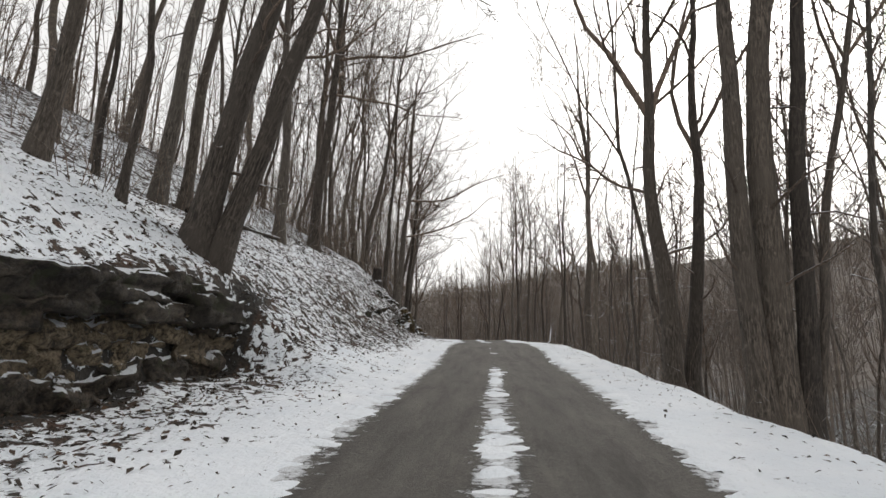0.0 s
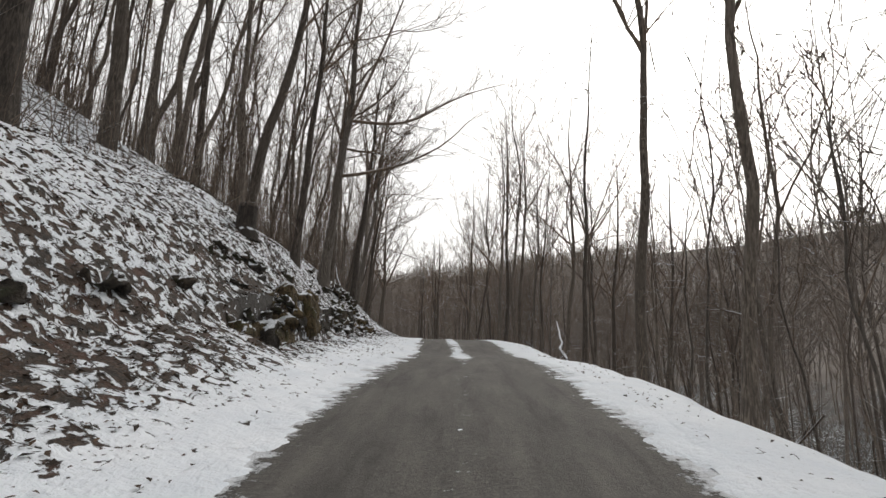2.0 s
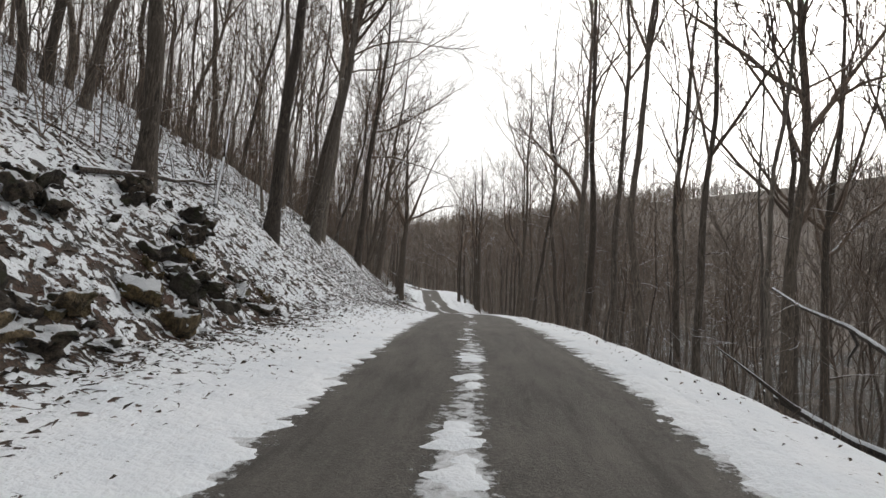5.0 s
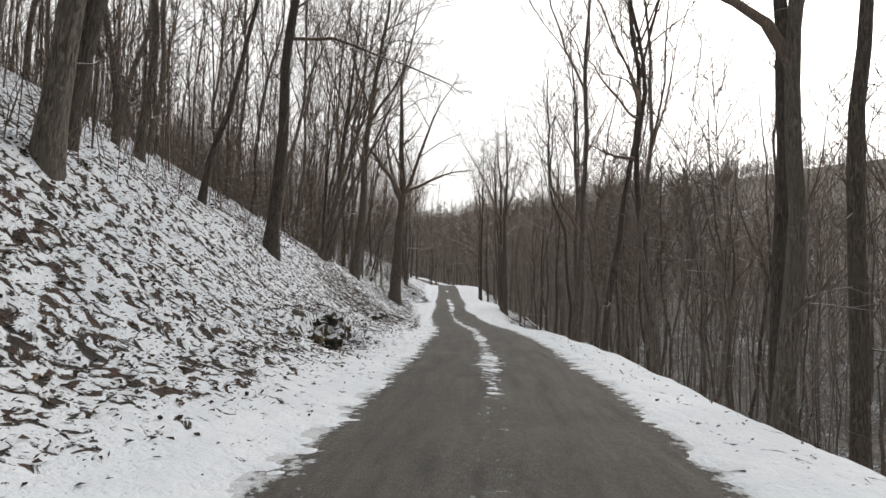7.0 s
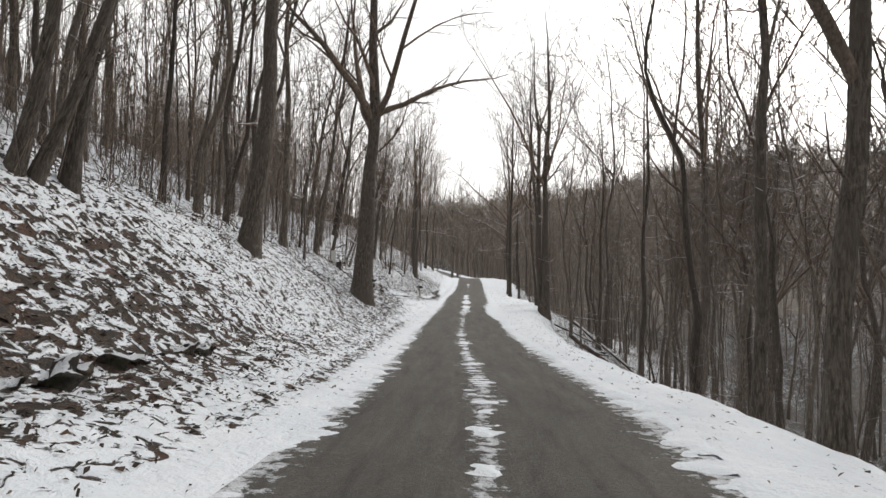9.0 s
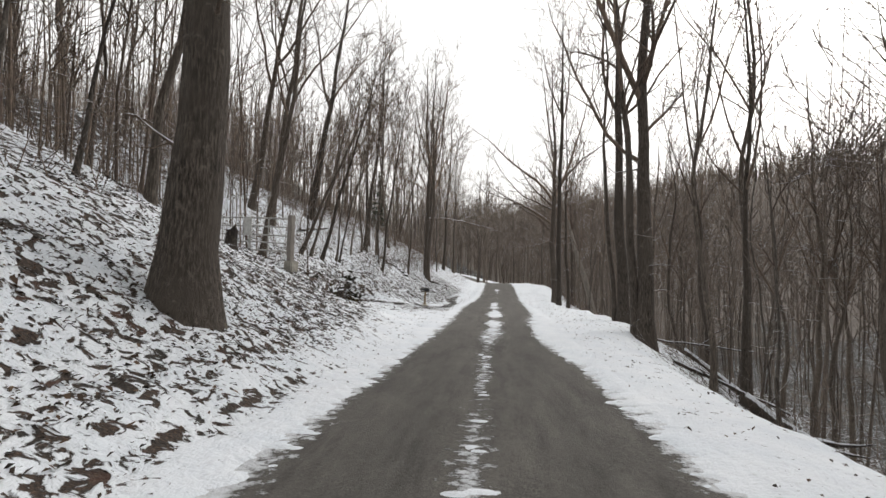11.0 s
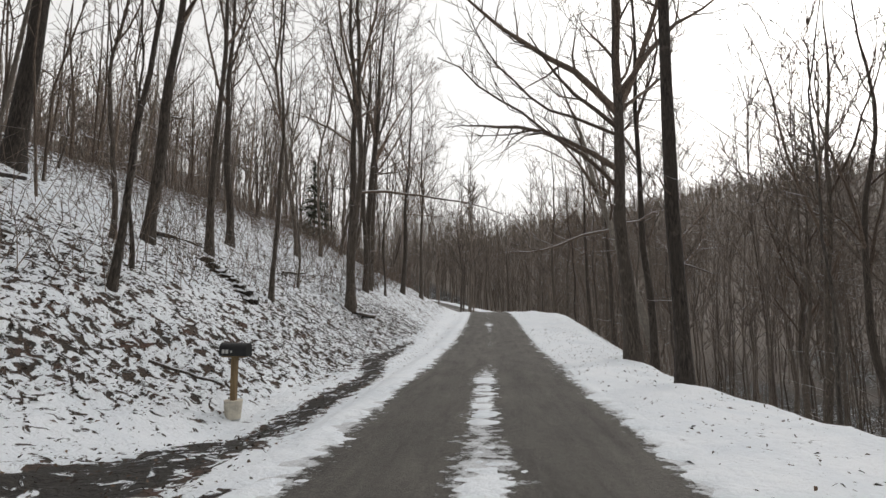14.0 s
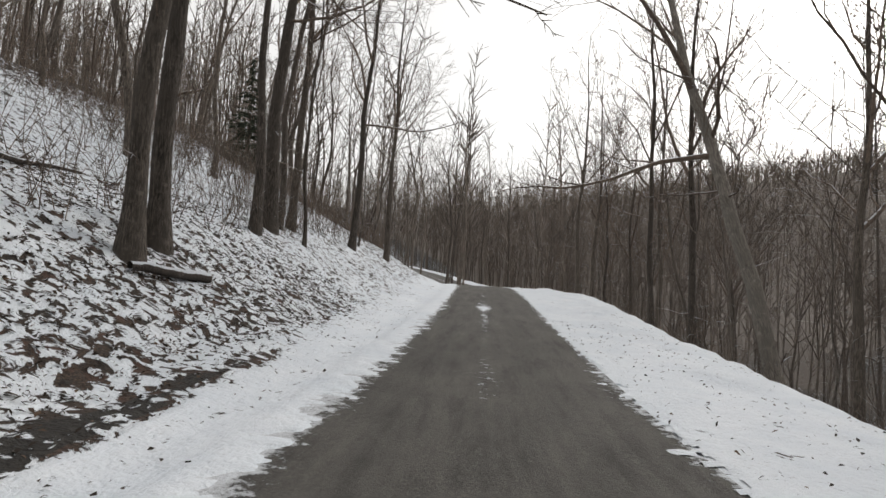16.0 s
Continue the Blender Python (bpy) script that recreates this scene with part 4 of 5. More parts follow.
def simple_tree(tb, rng, p, height, radius, branches, lean, twigs=0, bold=1.0):
    """A tree of the distant woods: a crooked stem, one or two leaders, branches and twigs."""
    tip = np.array([lean[0] * height, lean[1] * height, height])
    b = rng.normal(0, 0.02 * height, 3) * [1, 1, 0]
    stem = np.array([p - [0, 0, 0.3], p + tip * 0.28 - b * 0.4, p + tip * 0.6 + b, p + tip])
    tb.add(stem, [radius, radius * 0.8, radius * 0.5, 0.012], 3)
    axes = [stem]
    for _ in range(2 if twigs > 1 and radius > 0.05 else 0):
        q, w = along(stem, rng.uniform(0.38, 0.7))
        lp = shoot(rng, q, w + rng.normal(0, 0.3, 3) * [1, 1, 0], height * rng.uniform(0.3, 0.45), 3, 0.1, 0.05)
        tb.add(lp, [radius * 0.5, radius * 0.4, radius * 0.25, 0.012], 3)
        axes.append(lp)
    for i in range(branches):
        ax = axes[i % len(axes)]
        f = rng.uniform(0.3, 0.97) if i % len(axes) == 0 else rng.uniform(0.1, 0.97)
        q, w0 = along(ax, f)
        az = rng.uniform(0, 6.283)
        ln = height * rng.uniform(0.1, 0.24) * (1.3 - f)
        w = unit(np.array([math.cos(az) * 0.7, math.sin(az) * 0.7, rng.uniform(0.4, 1.3)]))
        end = q + w * ln + np.array([0, 0, 0.12 * ln])
        thick = (0.06 * radius + 0.013) * bold
        tb.add(np.array([q, end]), [thick * 1.3, thick * 0.5], 3)
        for _ in range(twigs):
            q2 = q + (end - q) * rng.uniform(0.15, 0.9)
            tb.add(np.array([q2, q2 + unit(w + rng.normal(0, 0.6, 3)) * ln * rng.uniform(0.35, 0.8)]), [0.014 * bold, 0.007 * bold], 3)


def woods(name, label, seed, n, s_range, l_range, heights, radii, branches, twigs, power=1.0, bold=1.1):
    rng = np.random.default_rng(seed)
    tb = Tubes()
    for _ in range(n):
        s = rng.uniform(*s_range)
        l = l_range[0] + (l_range[1] - l_range[0]) * rng.uniform() ** power
        x, y = place(s, l)
        z = float(surface(s, l))
        simple_tree(tb, rng, np.array([float(x), float(y), z]), rng.uniform(*heights), rng.uniform(*radii), branches, rng.normal(0, 0.04, 2), twigs, bold)
    # far woods get the bark lightened for haze, nearer ones the plain twig brown
    ob = new(name, tb.mesh(name, BARK_HAZED if l_range[1] > 50 or l_range[1] < -80 else TWIG))
    return tagged(ob, label, "woods", kind="stuff")


woods("hillside_thicket", "dense thin bare stems on the hillside", 1, 330, (22, 100), (-9, -45), (9, 18), (0.025, 0.06), 10, 3, 1.2, 1.0)
woods("upper_thicket", "thin bare stems among the hillside trees", 14, 120, (90, 114), (-11, -50), (8, 15), (0.02, 0.05), 8, 2, 1.2, 0.8)
woods("bank_thicket", "crowded brown saplings along the top of the bank", 9, 420, (26, 100), (-7.5, -22), (3, 8), (0.012, 0.028), 8, 2, 1.0, 0.8)
woods("valley_thicket", "dense thin bare stems falling to the valley", 2, 220, (10, 190), (7, 60), (6, 13), (0.02, 0.06), 8, 2, 1.2)
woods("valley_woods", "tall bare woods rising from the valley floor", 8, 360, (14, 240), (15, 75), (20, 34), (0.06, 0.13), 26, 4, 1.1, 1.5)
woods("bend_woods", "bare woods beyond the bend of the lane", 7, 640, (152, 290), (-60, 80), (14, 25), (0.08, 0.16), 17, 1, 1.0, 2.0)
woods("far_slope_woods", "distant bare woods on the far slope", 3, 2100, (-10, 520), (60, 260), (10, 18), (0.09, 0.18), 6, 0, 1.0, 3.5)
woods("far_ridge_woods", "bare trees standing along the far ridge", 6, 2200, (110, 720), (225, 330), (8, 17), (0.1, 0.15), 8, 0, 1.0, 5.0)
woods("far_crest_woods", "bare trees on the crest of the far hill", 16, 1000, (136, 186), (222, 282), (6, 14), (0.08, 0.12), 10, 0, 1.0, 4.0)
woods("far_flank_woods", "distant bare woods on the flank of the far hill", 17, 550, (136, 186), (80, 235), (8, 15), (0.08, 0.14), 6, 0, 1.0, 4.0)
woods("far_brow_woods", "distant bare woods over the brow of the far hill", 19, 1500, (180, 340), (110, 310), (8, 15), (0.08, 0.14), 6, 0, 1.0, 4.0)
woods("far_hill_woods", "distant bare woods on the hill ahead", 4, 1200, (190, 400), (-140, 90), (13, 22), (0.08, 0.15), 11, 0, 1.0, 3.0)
woods("upper_hill_woods", "bare woods high on the hillside", 5, 420, (20, 200), (-22, -70), (11, 18), (0.06, 0.12), 9, 1)


def brush(name, seed, n, s_range, l_of, label, tall=(0.5, 2.4), thick=0.009):
    """Thin upright and arching twigs of undergrowth."""
    rng = np.random.default_rng(seed)
    tb = Tubes()
    for _ in range(n):
        s = rng.uniform(*s_range)
        l = l_of(rng, s)
        x, y = place(s, l)
        p = np.array([float(x), float(y), float(surface(s, l)) - 0.05])
        for _ in range(rng.integers(2, 5)):
            h = rng.uniform(*tall)
            sp = shoot(rng, p + rng.normal(0, 0.2, 3) * [1, 1, 0], (rng.normal(0, 0.3), rng.normal(0, 0.3), 1), h, 2, 0.2, 0)
            tb.add(sp, [thick, thick * 0.7, thick * 0.3], 3)
            for _ in range(2):
                q, w = along(sp, rng.uniform(0.25, 0.9))
                tb.add(np.array([q, q + unit(w + rng.normal(0, 0.6, 3)) * h * 0.35]), [thick * 0.6, thick * 0.3], 3)
    return tagged(new(name, tb.mesh(name, TWIG)), label, "undergrowth", kind="stuff")


def right_edge(s):
    return float(np.interp(s, [a for a, _ in RIGHT_W], [c for _, c in RIGHT_W]))


brush("bank_brush", 11, 1300, (6, 150), lambda r, s: -(6.8 + (2 if 86 < s < 106 else 0) + 9 * r.uniform() ** 1.6), "brown twiggy undergrowth along the top of the bank")
brush("hill_brush", 13, 2300, (24, 190), lambda r, s: -(11 + (3 if 90 < s < 125 else 0) + 26 * r.uniform() ** 1.2), "brown brush covering the upper hillside", (0.6, 2.3), 0.009)
brush("bend_brush", 18, 1100, (128, 200), lambda r, s: -(7.2 + 18 * r.uniform() ** 1.2), "brown brush on the slope above the bend", (0.7, 2.6), 0.010)
brush("edge_brush", 12, 1300, (4, 160), lambda r, s: right_edge(s) + 0.9 + 11 * r.uniform() ** 1.4, "brown twiggy undergrowth below the lane", (0.4, 2.0), 0.0055)


# ---- snow on the lane ----
def lane_snow():
    """The thicker snow: a low crust that stands on the lane and runs into the shoulders."""
    s_ax, l_ax = np.concatenate([np.arange(-3, 124, 0.064), np.arange(124, 158, 0.13)]), np.concatenate([np.arange(-2.6, -1.0, 0.05), np.arange(-1.0, 1.0, 0.045), np.arange(1.0, 2.75, 0.05)])
    S, L = np.meshgrid(s_ax, l_ax, indexing="ij")
    streak = 0.95 * fbm(S * 4.2, L * 1.7, 1.0, 3, 21) + 0.75 * fbm(S * 11, L * 5, 1.0, 2, 27)
    h = np.clip(snow_cover(S, L) + 0.85 * streak - 0.42, -0.5, 1.0) - 2.2 * ditch(S, L)
    edge = smooth(np.abs(L + 0.05), 1.75, 2.2)
    grit = fbm(S, L, 6, 3, 31) * 0.01
    z = road_z(S) + np.where(h > 0, 0.005 + 0.024 * np.sqrt(np.maximum(h, 0)) + grit * (h > 0.1), 0.03 * h)
    outer = surface(S, L)
    z = z * (1 - edge) + (outer + 0.012 + np.minimum(h, 0) * 0.05) * edge
    z -= 0.03 * smooth(np.abs(L + 0.07) + 0.5 * fbm(S, L, 1.6, 4, 37), 1.9, 2.6) + 0.06 * smooth(np.abs(L + 0.07), 2.4, 2.65)
    X, Y = place(S, L)
    r, c = X.shape
    idx = np.arange(r * c).reshape(r, c)
    f = np.stack([idx[:-1, :-1], idx[:-1, 1:], idx[1:, 1:], idx[1:, :-1]], -1).reshape(-1, 4)
    f = f[(h.reshape(-1)[f] > 0).any(axis=1)]
    used, inv = np.unique(f, return_inverse=True)
    tb = Tubes()
    tb.v, tb.f = [np.stack([X, Y, z], -1).reshape(-1, 3)[used]], [inv.reshape(-1, 4)]
    return tagged(new("lane_snow", tb.mesh("lane_snow", SNOW)), "thin broken snow along the crown and edges of the lane", "snow", kind="stuff")


lane_snow()


# ---- leaves lying on the snow ----
def leaf_scatter(name, seed, n, s_of, l_of, label, size=(0.025, 0.06)):
    rng = np.random.default_rng(seed)
    s = s_of(rng, n)
    l = l_of(rng, n, s)
    keep = rng.uniform(0, 1, n) < np.clip(litter(s, l) * 3.2 - 0.5, np.where(l < 0, 0.18, 0.15), 1)
    s, l = s[keep], l[keep]
    n = len(s)
    x, y = place(s, l)
    z = surface(s, l) + 0.015
    k = rng.uniform(*size, n)
    az = rng.uniform(0, 6.283, n)
    ax = np.stack([np.cos(az), np.sin(az), rng.normal(0, 0.35, n)], -1) * k[:, None]
    up = np.stack([rng.normal(0, 0.5, n), rng.normal(0, 0.5, n), np.ones(n)], -1)
    side = np.cross(ax, up)
    side *= (rng.uniform(0.3, 0.75, n) * k / (np.linalg.norm(side, axis=1) + 1e-9))[:, None]
    c = np.stack([x, y, z], -1)
    curl = np.array([0, 0, 1]) * (0.35 * k)[:, None]
    slip = ax * rng.uniform(-0.5, 0.5, n)[:, None]
    v = np.stack([c - ax, c - side + curl + slip, c + ax + curl * 0.5, c + side + curl - slip], 1).reshape(-1, 3)
    f = np.arange(4 * n).reshape(-1, 4)
    tb = Tubes()
    tb.v, tb.f = [v], [f]
    return tagged(new(name, tb.mesh(name, LEAF)), label, "leaves", kind="stuff")


def make_leaf():
    m, nt, b = mat_base("dead_leaf")
    g = nt.nodes.new("ShaderNodeNewGeometry")
    c = ramp(nt, g.outputs["Random Per Island"], [(0.0, (0.016, 0.012, 0.009)), (0.6, (0.04, 0.027, 0.018)), (0.9, (0.085, 0.05, 0.03)), (1.0, (0.14, 0.095, 0.06))])
    nt.links.new(c, b.inputs["Base Color"])
    b.inputs["Roughness"].default_value = 0.9
    return m


LEAF = make_leaf()
leaf_scatter("bank_leaves", 5, 52000, lambda r, n: r.uniform(1, 128, n), lambda r, n, s: -(np.interp(s, [0, 40, 55, 86, 92, 104, 112], [2.6, 2.6, 2.3, 2.8, 3.9, 4.6, 3.4]) + 5.5 * r.uniform(0, 1, n) ** 0.9), "curled brown oak leaves lying in the snow", (0.02, 0.048))
leaf_scatter("shoulder_leaves", 6, 44000, lambda r, n: r.uniform(1, 128, n), lambda r, n, s: np.where(r.uniform(0, 1, n) < 0.55, -r.uniform(1.9, 6, n), r.uniform(2.1, 5, n)), "scattered dark leaves on the snowy shoulder", (0.014, 0.034))


# ---- rocks ----
def make_rock(name, tones, moss_tone, moss_from, streak=(1, 1, 1)):
    m, nt, b = mat_base(name)
    co = coords(nt)
    oi = nt.nodes.new("ShaderNodeObjectInfo")
    mp = add(nt, "ShaderNodeMapping", Scale=streak)
    nt.links.new(co, mp.inputs[0])
    n1 = noise_node(nt, co, 3.0, 5, 0.65)
    n2 = noise_node(nt, mp.outputs[0], 9, 6, 0.72)
    n3 = noise_node(nt, co, 32, 4, 0.7)
    base = ramp(nt, oi.outputs["Random"], [(i / (len(tones) - 1), t) for i, t in enumerate(tones)])
    c = mixc(nt, ramp(nt, n2, [(0.4, (0, 0, 0)), (0.58, (1, 1, 1))]), tuple(0.4 * v for v in tones[0]), base)
    c = mixc(nt, ramp(nt, n3, [(0.35, (0.7, 0.7, 0.7)), (0.5, (0, 0, 0))]), c, (0.014, 0.012, 0.01))
    c = mixc(nt, ramp(nt, n1, [(moss_from, (0, 0, 0)), (moss_from + 0.1, (0.9, 0.9, 0.9))]), c, moss_tone)
    nt.links.new(snow_on_top(nt, co, c, 0.64, 0.71, 7.0), b.inputs["Base Color"])
    b.inputs["Roughness"].default_value = 0.92
    bump(nt, b, calc(nt, "ADD", calc(nt, "MULTIPLY", n2, 1.4), calc(nt, "MULTIPLY", n3, 0.5)), 1.0, 0.07)
    return m


ROCK = make_rock("dark_mossy_stone", [(0.045, 0.037, 0.029), (0.075, 0.06, 0.046), (0.12, 0.09, 0.064)], (0.038, 0.04, 0.02), 0.54)
ROCK_TAN = make_rock("tan_sandstone", [(0.1, 0.078, 0.054), (0.23, 0.18, 0.12), (0.34, 0.27, 0.18)], (0.04, 0.042, 0.018), 0.58)
ROCK_OCHRE = make_rock("ochre_stained_stone", [(0.075, 0.054, 0.027), (0.16, 0.113, 0.053), (0.25, 0.185, 0.105)], (0.05, 0.044, 0.014), 0.52, (1.6, 1.6, 0.35))


def stone_mesh(seed, size, rough=0.2, mat=None, cuts=6):
    """A weathered block: box with rounded arrises, bedding steps and a pitted face."""
    rng = np.random.default_rng(seed)
    bm = bmesh.new()
    bmesh.ops.create_cube(bm, size=1)
    bmesh.ops.subdivide_edges(bm, edges=bm.edges[:], cuts=cuts, use_grid_fill=True)
    off = Vector(rng.uniform(-50, 50, 3))
    big = max(size)
    for v in bm.verts:
        c = v.co.copy()
        p = (abs(c.x) ** 5 + abs(c.y) ** 5 + abs(c.z) ** 5) ** 0.2
        c *= 0.55 + 0.45 * (0.5 / p if p else 1)
        w = Vector((c.x * size[0], c.y * size[1], c.z * size[2]))
        n = noise.noise_vector(c * 1.6 + off) * rough
        w += Vector((n.x * size[0], n.y * size[1], n.z * size[2]))
        w += noise.noise_vector(w * 5 + off) * 0.09 + noise.noise_vector(w * 13 + off) * 0.05
        bed = noise.noise(Vector((0, 0, w.z * 9)) + off) * 0.09
        w.x *= 1 + bed
        w.y *= 1 + bed
        v.co = w
    bmesh.ops.recalc_face_normals(bm, faces=bm.faces[:])
    for f in bm.faces:
        f.smooth = True
    me = bpy.data.meshes.new("stone")
    bm.to_mesh(me)
    bm.free()
    me.materials.append(mat or ROCK)
    return me


def outcrop(label, seed, rows, loose=1.0, category="rocks"):
    """rows: (s from, s to, l of the face, height above the road, stone height, depth, count, stone)."""
    rng = np.random.default_rng(seed)
    s_mid = 0.5 * (rows[0][0] + rows[0][1])
    x0, y0 = place(s_mid, rows[0][2])
    base = tagged(new("rock_outcrop"), label, category)
    base.location = (float(x0), float(y0), float(surface(s_mid, rows[0][2])))
    for s0, s1, l, h, hh, deep, cnt, mat in rows:
        step = (s1 - s0) / cnt
        for i in range(cnt):
            if rng.uniform() < 0.12 * loose:
                continue
            s = s0 + step * (i + 0.5) + rng.normal(0, 0.2 * step) * loose
            wid = step * rng.uniform(0.8, 1.4)
            tall = hh * rng.uniform(0.75, 1.35)
            ll = l + 0.2 - deep / 2 + rng.normal(0, 0.1) * loose
            ob = new("stone", stone_mesh(int(rng.integers(1e6)), (deep, wid, tall), 0.2, mat, 9 if wid > 0.6 else 6))
            ob.parent = base
            m = stand(s, ll)
            m.translation.z = float(road_z(s)) + h + hh / 2 + rng.normal(0, 0.06) * loose
            ob.matrix_basis = Matrix.Translation(-base.location) @ m @ pose(0, 0, 0, rng.normal(0, 8) * loose, rng.normal(0, 8) * loose, rng.normal(0, 18) * loose)
    return base


outcrop("layered sandstone ledge, mossy and dark, capped with snow", 1, [
    (3.6, 10.0, -5.25, 0.18, 0.42, 0.6, 7, ROCK), (4.0, 9.6, -5.35, 0.55, 0.4, 0.6, 6, ROCK_TAN), (4.2, 9.2, -5.3, 0.9, 0.38, 0.6, 5, ROCK_TAN), (4.0, 9.2, -5.05, 1.2, 0.38, 0.9, 4, ROCK),
    (3.8, 8.8, -4.95, 1.5, 0.36, 1.1, 3, ROCK), (9.2, 11.6, -5.1, 0.5, 0.42, 0.6, 3, ROCK), (9.0, 11.0, -5.2, 0.85, 0.4, 0.6, 3, ROCK)], 0.4)
outcrop("broken dark rocks half buried in snow", 2, [(10.6, 12.6, -5.0, 0.5, 0.26, 0.4, 6, ROCK), (9.6, 11.6, -5.5, 1.3, 0.25, 0.4, 4, ROCK)])


def boulder_face(label, seed, n, s_range, face, heights, back, sizes, category="rocks"):
    """Stones of many sizes tumbled over a face that leans back by 'back' metres for each metre of height."""
    rng = np.random.default_rng(seed)
    s_mid = 0.5 * (s_range[0] + s_range[1])
    x0, y0 = place(s_mid, face)
    base = tagged(new("rock_outcrop"), label, category)
    base.location = (float(x0), float(y0), float(surface(s_mid, face)))
    for i in range(n):
        s, u = rng.uniform(*s_range), rng.uniform()
        h = heights[0] + (heights[1] - heights[0]) * u * (0.75 + 0.25 * math.sin(s * 1.3))
        size = sizes[0] + (sizes[1] - sizes[0]) * rng.uniform() ** 2.2
        l = face - back * (h - heights[0]) + rng.normal(0, 0.08)
        dims = size * rng.uniform(0.7, 1.5), size * rng.uniform(0.8, 1.9), size * rng.uniform(0.55, 1.1)
        ob = new("stone", stone_mesh(int(rng.integers(1e6)), dims, 0.3, ROCK_OCHRE if rng.uniform() < 0.16 else ROCK, 4 if size < 0.3 else 6))
        ob.parent = base
        m = stand(s, l)
        m.translation.z = min(float(road_z(s)) + h, m.translation.z + 0.25 + 0.5 * size) if l > face - 0.15 else float(road_z(s)) + h
        ob.matrix_basis = Matrix.Translation(-base.location) @ m @ pose(0, 0, 0, rng.normal(0, 14), rng.normal(0, 14), rng.normal(0, 35))
    return base


def slab_face(label, seed, slabs, category="rocks"):
    """Large blocks standing in the bank. slabs: (s, l, height of the foot above the road, size, tilt, stone)."""
    base = tagged(new("rock_outcrop"), label, category)
    base.location = stand(slabs[0][0], slabs[0][1]).translation
    for i, (s, l, h, size, tilt, mat) in enumerate(slabs):
        ob = new("stone", stone_mesh(seed * 50 + i, size, 0.26, mat, 10))
        ob.parent = base
        m = stand(s, l)
        m.translation.z = float(road_z(s)) + h + size[2] / 2
        ob.matrix_basis = Matrix.Translation(-base.location) @ m @ pose(0, 0, 0, tilt, -12, tilt * 1.5)
    return base


slab_face("tan cliff of split streaked stone in the bank", 3, [
    (26.6, -4.3, 0.35, (0.7, 0.75, 1.15), 4, ROCK_OCHRE), (27.4, -4.45, 0.55, (0.7, 0.7, 1.0), -6, ROCK_OCHRE), (25.0, -4.35, 0.75, (0.7, 0.8, 0.75), 5, ROCK_OCHRE), (24.3, -4.4, 0.65, (0.6, 0.6, 0.7), -8, ROCK_OCHRE),
    (23.3, -4.05, 0.15, (0.6, 1.1, 0.6), 3, ROCK_OCHRE), (22.3, -4.1, 0.2, (0.6, 0.9, 0.55), -4, ROCK_OCHRE), (24.4, -4.15, 0.1, (0.5, 0.8, 0.45), 6, ROCK_OCHRE), (25.8, -4.3, 0.5, (0.6, 0.7, 0.6), 10, ROCK),
    (28.3, -4.4, 0.6, (0.6, 0.8, 0.7), -5, ROCK)])
boulder_face("dark broken rock and roots among snow above the tan cliff", 23, 60, (22.6, 29.0), -4.35, (0.8, 2.4), 0.66, (0.1, 0.42))
boulder_face("dark overhanging rock along the crest of the bank", 24, 18, (23.0, 27.4), -5.1, (1.95, 2.4), 0.7, (0.2, 0.5))
boulder_face("jumbled dark rock ledges with snow between", 5, 140, (31.5, 42.2), -4.05, (0.0, 1.7), 0.74, (0.12, 0.44))
boulder_face("small dark rocks in the snowy bank", 4, 20, (16.5, 23.0), -3.95, (0.6, 1.8), 0.8, (0.08, 0.2))
boulder_face("split mossy rocks beside the tan cliff", 14, 16, (22.6, 24.8), -3.85, (0.5, 1.6), 0.3, (0.18, 0.45))
boulder_face("dark rocks in the bank past the tan cliff", 17, 16, (28.4, 32.5), -4.15, (0.6, 1.3), 0.6, (0.1, 0.28))
boulder_face("dark rocks showing through the snow above the ledges", 15, 36, (30.5, 42), -5.2, (1.7, 2.9), 1.15, (0.12, 0.4))
outcrop("dripping rock ledge with roots and icicles", 6, [(56.6, 59.0, -3.8, 0.1, 0.24, 0.4, 8, ROCK), (57.0, 60.6, -3.9, 0.36, 0.22, 0.4, 11, ROCK_OCHRE), (57.4, 59.8, -4.0, 0.6, 0.2, 0.4, 8, ROCK)], 0.7)
outcrop("small dark rocks at the foot of the leafy bank", 7, [(64.5, 69.0, -4.0, 0.45, 0.16, 0.22, 11, ROCK)])
boulder_face("row of broken dark rocks along the pull-off", 8, 115, (93.0, 105.5), -6.85, (0.25, 1.75), 0.8, (0.13, 0.46))
boulder_face("low rocks lying at the edge of the pull-off", 16, 9, (98, 101.5), -6.2, (0.08, 0.16), 0.3, (0.12, 0.3))


def icicles(s0, s1, l, h, n, seed):
    """Icicles hanging from the lip of a ledge."""
    rng = np.random.default_rng(seed)
    x0, y0 = place(0.5 * (s0 + s1), l)
    base = tagged(new("icicle_row"), "thin grey icicles hanging from the rock lip", "ice")
    base.location = (float(x0), float(y0), float(road_z(0.5 * (s0 + s1))) + h)
    for _ in range(n):
        s = rng.uniform(s0, s1)
        x, y = place(s, l + rng.normal(0, 0.05))
        top = np.array([float(x), float(y), float(road_z(s)) + h + rng.normal(0, 0.05)]) - np.array(base.location)
        ln, r = rng.uniform(0.1, 0.34), rng.uniform(0.01, 0.022)
        tb = Tubes()
        tb.add([top, top - [0, 0, 0.4 * ln], top - [0, 0, 0.8 * ln], top - [0, 0, ln]], [r, 0.8 * r, 0.4 * r, 0.002], 6)
        ob = new("icicle", tb.mesh("icicle", ICE))
        ob.parent = base
    return base


